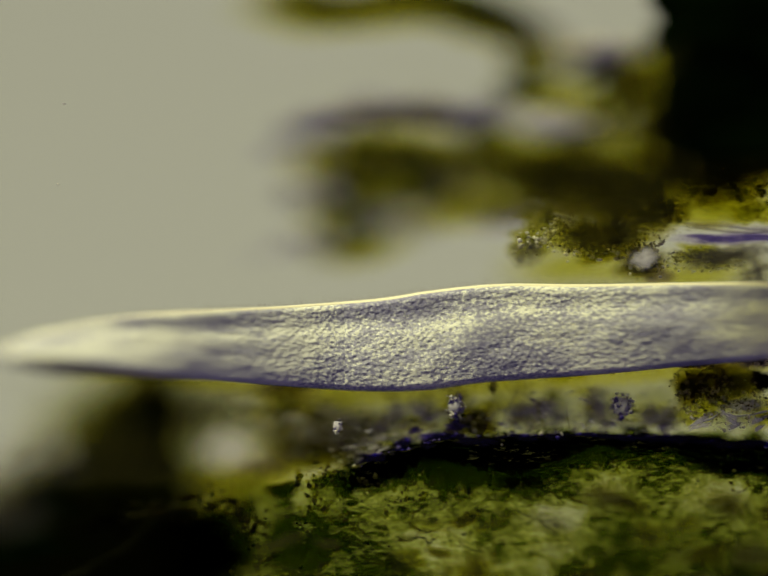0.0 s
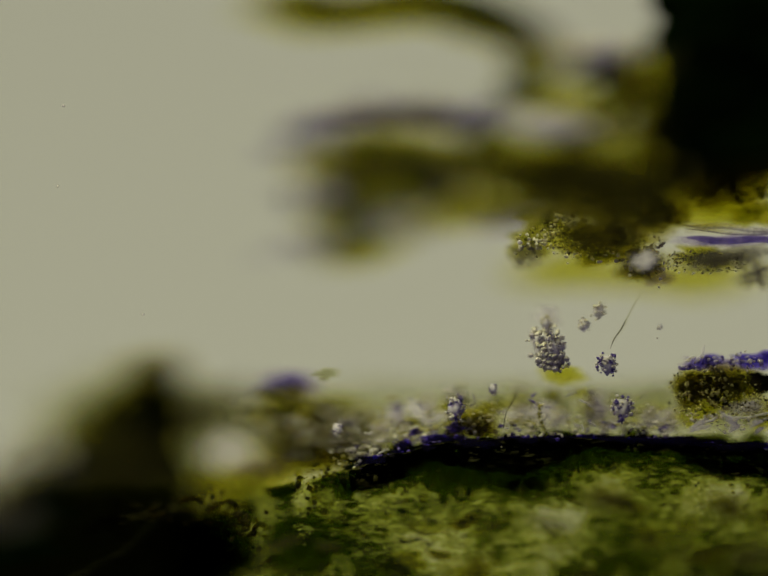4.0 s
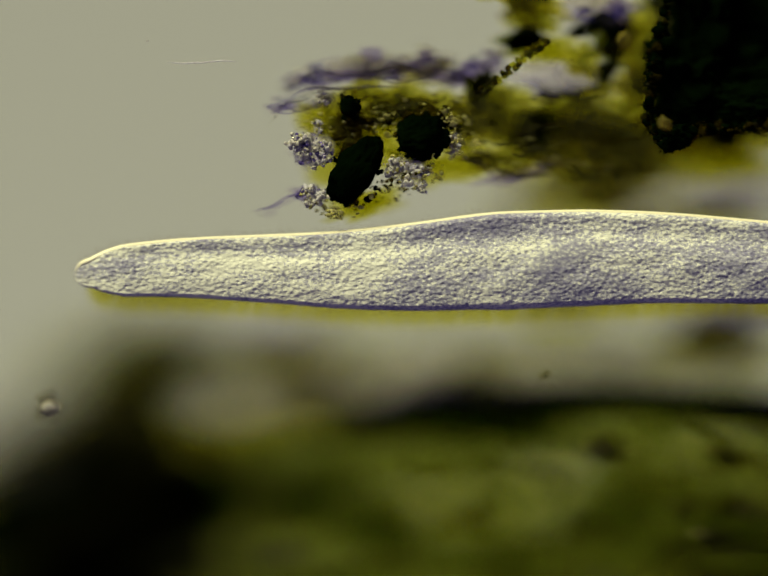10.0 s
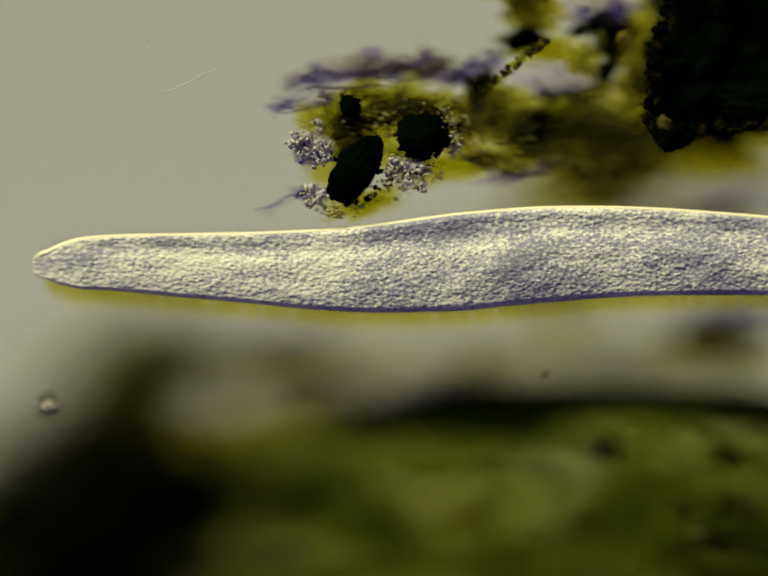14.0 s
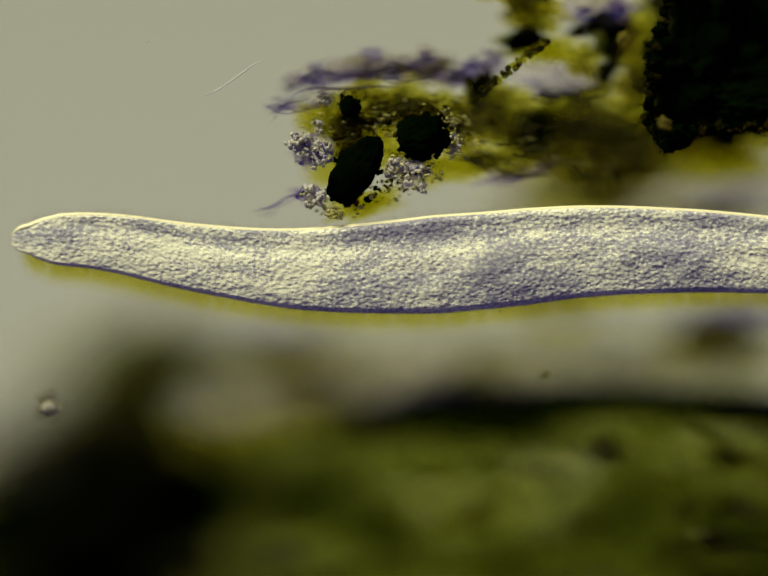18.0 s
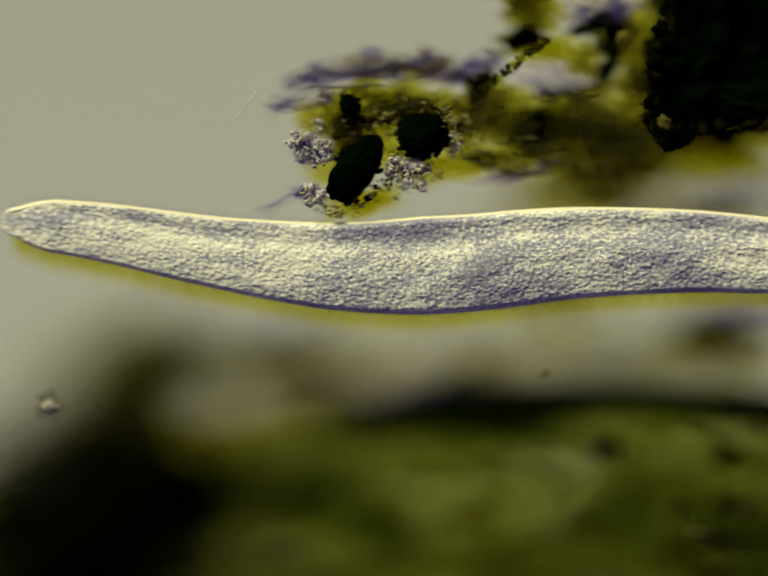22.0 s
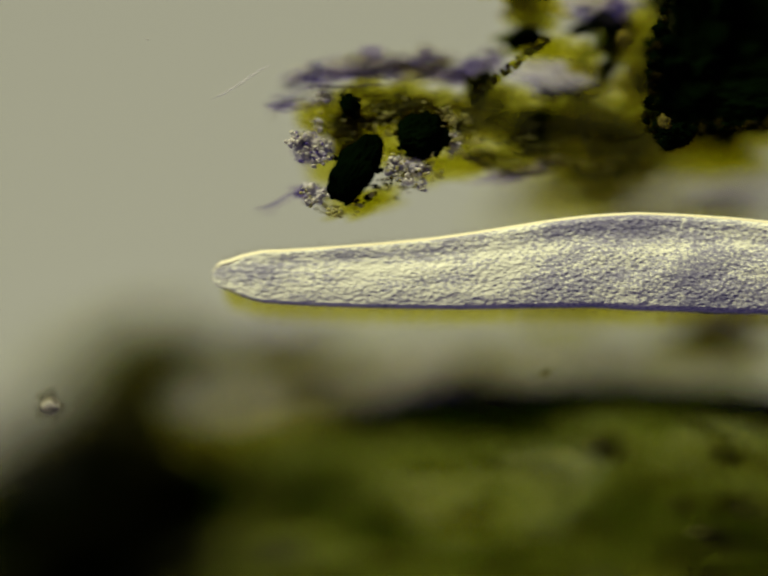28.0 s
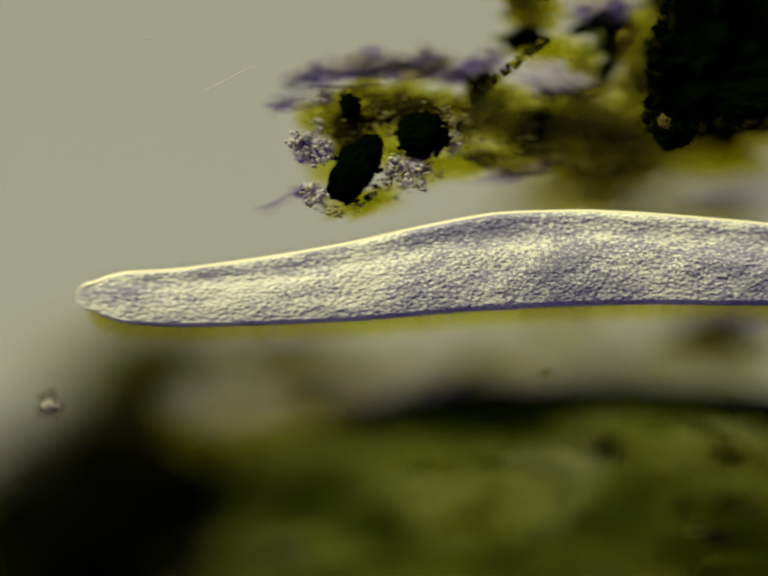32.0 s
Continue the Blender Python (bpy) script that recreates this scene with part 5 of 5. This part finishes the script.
ARRIVE = [
    (5.5, 0.48, 0.5, [(560, 682), (750, 665), (933, 645), (1200, 632), (1400, 635), (1620, 645)]),
    (6.0, 0.48, 0.5, [(500, 655), (700, 645), (900, 622), (1100, 612), (1350, 615), (1620, 630)]),
    (6.3, 0.48, 0.5, [(490, 650), (700, 625), (1050, 590), (1300, 585), (1620, 598)]),
    (6.6, 0.48, 0.5, [(455, 626), (600, 606), (765, 590), (1115, 562), (1350, 560), (1620, 574)]),
    (6.8, 0.49, 0.5, [(439, 608), (560, 590), (700, 575), (1050, 548), (1300, 544), (1620, 558)]),
    (7.0, 0.475, 0.475, [(422, 592), (600, 579), (800, 565), (1000, 544), (1200, 536), (1400, 542), (1620, 556)]),
    (7.5, 0.475, 0.475, [(380, 588), (540, 578), (700, 568), (1003, 540), (1200, 532), (1400, 534), (1620, 548)]),
    (8.0, 0.475, 0.475, [(327, 582), (480, 570), (649, 562), (900, 546), (1115, 530), (1300, 530), (1465, 536), (1640, 548)]),
    (9.0, 0.475, 0.475, [(217, 566), (400, 549), (550, 548), (700, 550), (850, 546), (1000, 536), (1300, 531), (1560, 542), (1700, 550)]),
    (10.0, 0.475, 0.475, [(152, 560), (350, 548), (550, 549), (700, 551), (850, 545), (1000, 534), (1300, 526), (1560, 536), (1700, 545)]),
    (11.0, 0.475, 0.475, [(114, 556), (330, 546), (550, 549), (700, 551), (850, 543), (1000, 532), (1300, 522), (1560, 532), (1700, 540)]),
]
REST = [
    (13.0, 0.475, 0.475, [(75, 548), (230, 540), (400, 545), (700, 551), (900, 538), (1100, 522), (1300, 515), (1560, 523), (1700, 532)]),
    (14.5, 0.475, 0.475, [(62, 535), (230, 533), (400, 541), (700, 551), (900, 539), (1100, 521), (1300, 514), (1560, 522), (1700, 532)]),
    (16.5, 0.475, 0.475, [(46, 490), (220, 500), (400, 530), (600, 549), (800, 546), (1000, 531), (1200, 514), (1400, 512), (1560, 520), (1700, 530)]),
    (19.0, 0.475, 0.475, [(10, 482), (200, 490), (400, 523), (600, 548), (800, 545), (1000, 531), (1200, 513), (1400, 512), (1560, 520), (1700, 530)]),
    (20.5, 0.475, 0.475, [(3, 455), (200, 478), (400, 517), (600, 546), (800, 545), (1000, 531), (1200, 513), (1400, 512), (1560, 520), (1700, 530)]),
    (22.0, 0.475, 0.475, [(2, 450), (200, 474), (467, 520), (700, 545), (933, 540), (1167, 518), (1400, 514), (1560, 522), (1700, 532)]),
    (22.1, 0.475, 0.475, [(4, 448), (200, 472), (467, 518), (700, 543), (933, 540), (1167, 520), (1400, 516), (1560, 524), (1700, 532)]),
    (22.3, 0.475, 0.475, [(102, 455), (280, 475), (467, 504), (700, 535), (1000, 536), (1200, 526), (1400, 519), (1600, 525)]),
    (22.5, 0.475, 0.475, [(440, 476), (560, 495), (700, 515), (1050, 536), (1300, 540), (1517, 541), (1650, 543)]),
]
RETREAT = [
    (22.7, 0.475, 0.475, [(698, 474), (840, 505), (1000, 530), (1250, 545), (1465, 551), (1650, 555)]),
    (22.9, 0.485, 0.475, [(1025, 474), (1100, 496), (1167, 515), (1280, 537), (1400, 548), (1563, 557), (1700, 560)]),
    (23.0, 0.485, 0.475, [(1100, 490), (1200, 518), (1350, 550), (1550, 567), (1700, 572)]),
    (23.2, 0.475, 0.475, [(1190, 520), (1265, 550), (1349, 563), (1535, 568), (1700, 568)]),
    (23.5, 0.475, 0.475, [(1213, 628), (1280, 638), (1353, 635), (1540, 620), (1700, 595)]),
    (23.8, 0.465, 0.465, [(1162, 686), (1230, 694), (1302, 689), (1512, 650), (1700, 600)]),
    (24.1, 0.465, 0.465, [(1075, 694), (1140, 701), (1213, 698), (1400, 665), (1563, 630), (1700, 600)]),
    (24.5, 0.475, 0.465, [(882, 628), (950, 645), (1022, 651), (1232, 648), (1400, 630), (1535, 611), (1700, 590)]),
    (25.0, 0.475, 0.475, [(824, 578), (900, 596), (980, 606), (1213, 611), (1400, 600), (1540, 590), (1700, 578)]),
]
RETURN = [
    (25.5, 0.475, 0.475, [(742, 540), (820, 550), (905, 556), (1060, 562), (1232, 566), (1400, 567), (1535, 566), (1700, 565)]),
    (26.5, 0.475, 0.475, [(630, 552), (800, 562), (980, 562), (1200, 552), (1400, 552), (1560, 556), (1700, 560)]),
    (27.5, 0.475, 0.475, [(490, 564), (620, 566), (900, 560), (1200, 540), (1350, 538), (1520, 546), (1700, 556)]),
    (28.0, 0.475, 0.475, [(434, 560), (600, 566), (900, 558), (1200, 535), (1350, 536), (1500, 543), (1700, 556)]),
    (29.0, 0.475, 0.475, [(340, 565), (500, 572), (700, 574), (900, 560), (1150, 534), (1300, 532), (1500, 541), (1700, 556)]),
    (30.0, 0.475, 0.475, [(278, 583), (450, 588), (700, 576), (900, 556), (1100, 534), (1300, 530), (1500, 540), (1700, 555)]),
    (31.0, 0.475, 0.475, [(215, 598), (400, 600), (700, 578), (900, 552), (1050, 535), (1300, 529), (1500, 539), (1700, 554)]),
    (32.0, 0.475, 0.475, [(156, 604), (280, 608), (400, 606), (700, 578), (850, 556), (1000, 536), (1150, 528), (1300, 528), (1560, 540), (1700, 552)]),
]


def line_at(row):
    """The body's middle line in the world, sampled finely, with its length from the snout."""
    t, zs, zt, pts = row
    seen = focus_at(t)
    w = [at(x, y, 0, seen) for x, y in pts]
    w.append(w[-1] + (w[-1] - w[-2]).normalized() * 2.4)
    first = w[0] + (w[0] - w[1])
    ext = [first] + w + [w[-1] + (w[-1] - w[-2])]
    out = []
    for i in range(1, len(ext) - 2):
        a, b, c, d = ext[i - 1:i + 3]
        n = 24 if i < len(ext) - 3 else 60
        m1 = (c - a) * ((c - b).length / max(1e-6, (c - b).length + (b - a).length))
        m2 = (d - b) * ((c - b).length / max(1e-6, (d - c).length + (c - b).length))
        for k in range(n):
            u = k / n
            out.append(b * (2 * u ** 3 - 3 * u ** 2 + 1) + m1 * (u ** 3 - 2 * u ** 2 + u) + c * (3 * u ** 2 - 2 * u ** 3) + m2 * (u ** 3 - u ** 2))
    p = np.array([(v.x, v.y) for v in out])
    s = np.concatenate([[0], np.cumsum(np.hypot(*np.diff(p, axis=0).T))])
    return p, s


def ring_rows():
    rows = [[] for _ in RINGS]
    for row in EARLY + ARRIVE + REST + RETREAT + RETURN:
        t, zs, zt, _ = row
        p, s = line_at(row)
        # the thin snout shows its edge at the start, and the trunk climbs behind
        twist, lift = float(np.interp(t, (0, 0.35, 0.8, 32), (-74, -74, 0, 0))), float(np.interp(t, (0, 0.35, 0.6, 32), (0.16, 0.16, 0, 0)))
        for k in range(len(RINGS)):
            mid = (k + 0.5) * SEG
            x, y = np.interp(mid, s, p[:, 0]), np.interp(mid, s, p[:, 1])
            x0, y0 = np.interp(mid - SEG / 2, s, p[:, 0]), np.interp(mid - SEG / 2, s, p[:, 1])
            x1, y1 = np.interp(mid + SEG / 2, s, p[:, 0]), np.interp(mid + SEG / 2, s, p[:, 1])
            za, z, zb = (zt + (zs - zt) * max(0.0, 1 - q / 0.7) ** 1.3 + lift * max(0.0, q - 0.80) ** 2 for q in (mid - SEG / 2, mid, mid + SEG / 2))
            roll = twist * max(0.0, 1 - mid / 0.38)
            rows[k].append((t, pose(x, y, z, roll, math.degrees(math.atan2(za - zb, SEG)), math.degrees(math.atan2(y1 - y0, x1 - x0)))))
    return rows


def motions():
    for ring, rows in zip(RINGS, ring_rows()):
        walk(ring, rows)
    walk(swimmer, [(t, Matrix.Translation(at(x, y, -0.05, 0.02)) @ pose(0, 0, 0, 0, 0, a)) for t, x, y, a in
                   ((0, -170, 690, 0), (2.45, -170, 690, 0), (2.6, 15, 715, 20), (2.7, 112, 775, 45), (2.8, 205, 800, 80), (2.9, 40, 700, 120), (3.0, -170, 640, 150), (32, -170, 640, 150))])
    walk(hair, [(t, Matrix.Translation(at(x, y, 0.5)) @ pose(0, 0, 0, 0, 0, a)) for t, x, y, a in
                ((0, 600, 40, 20), (7, 590, 105, 10), (9, 450, 116, -32), (13, 390, 166, -12), (17, 440, 170, 0), (19, 505, 150, 4), (23, 510, 220, 20), (28, 495, 172, 0), (32, 468, 166, -6))])


motions()
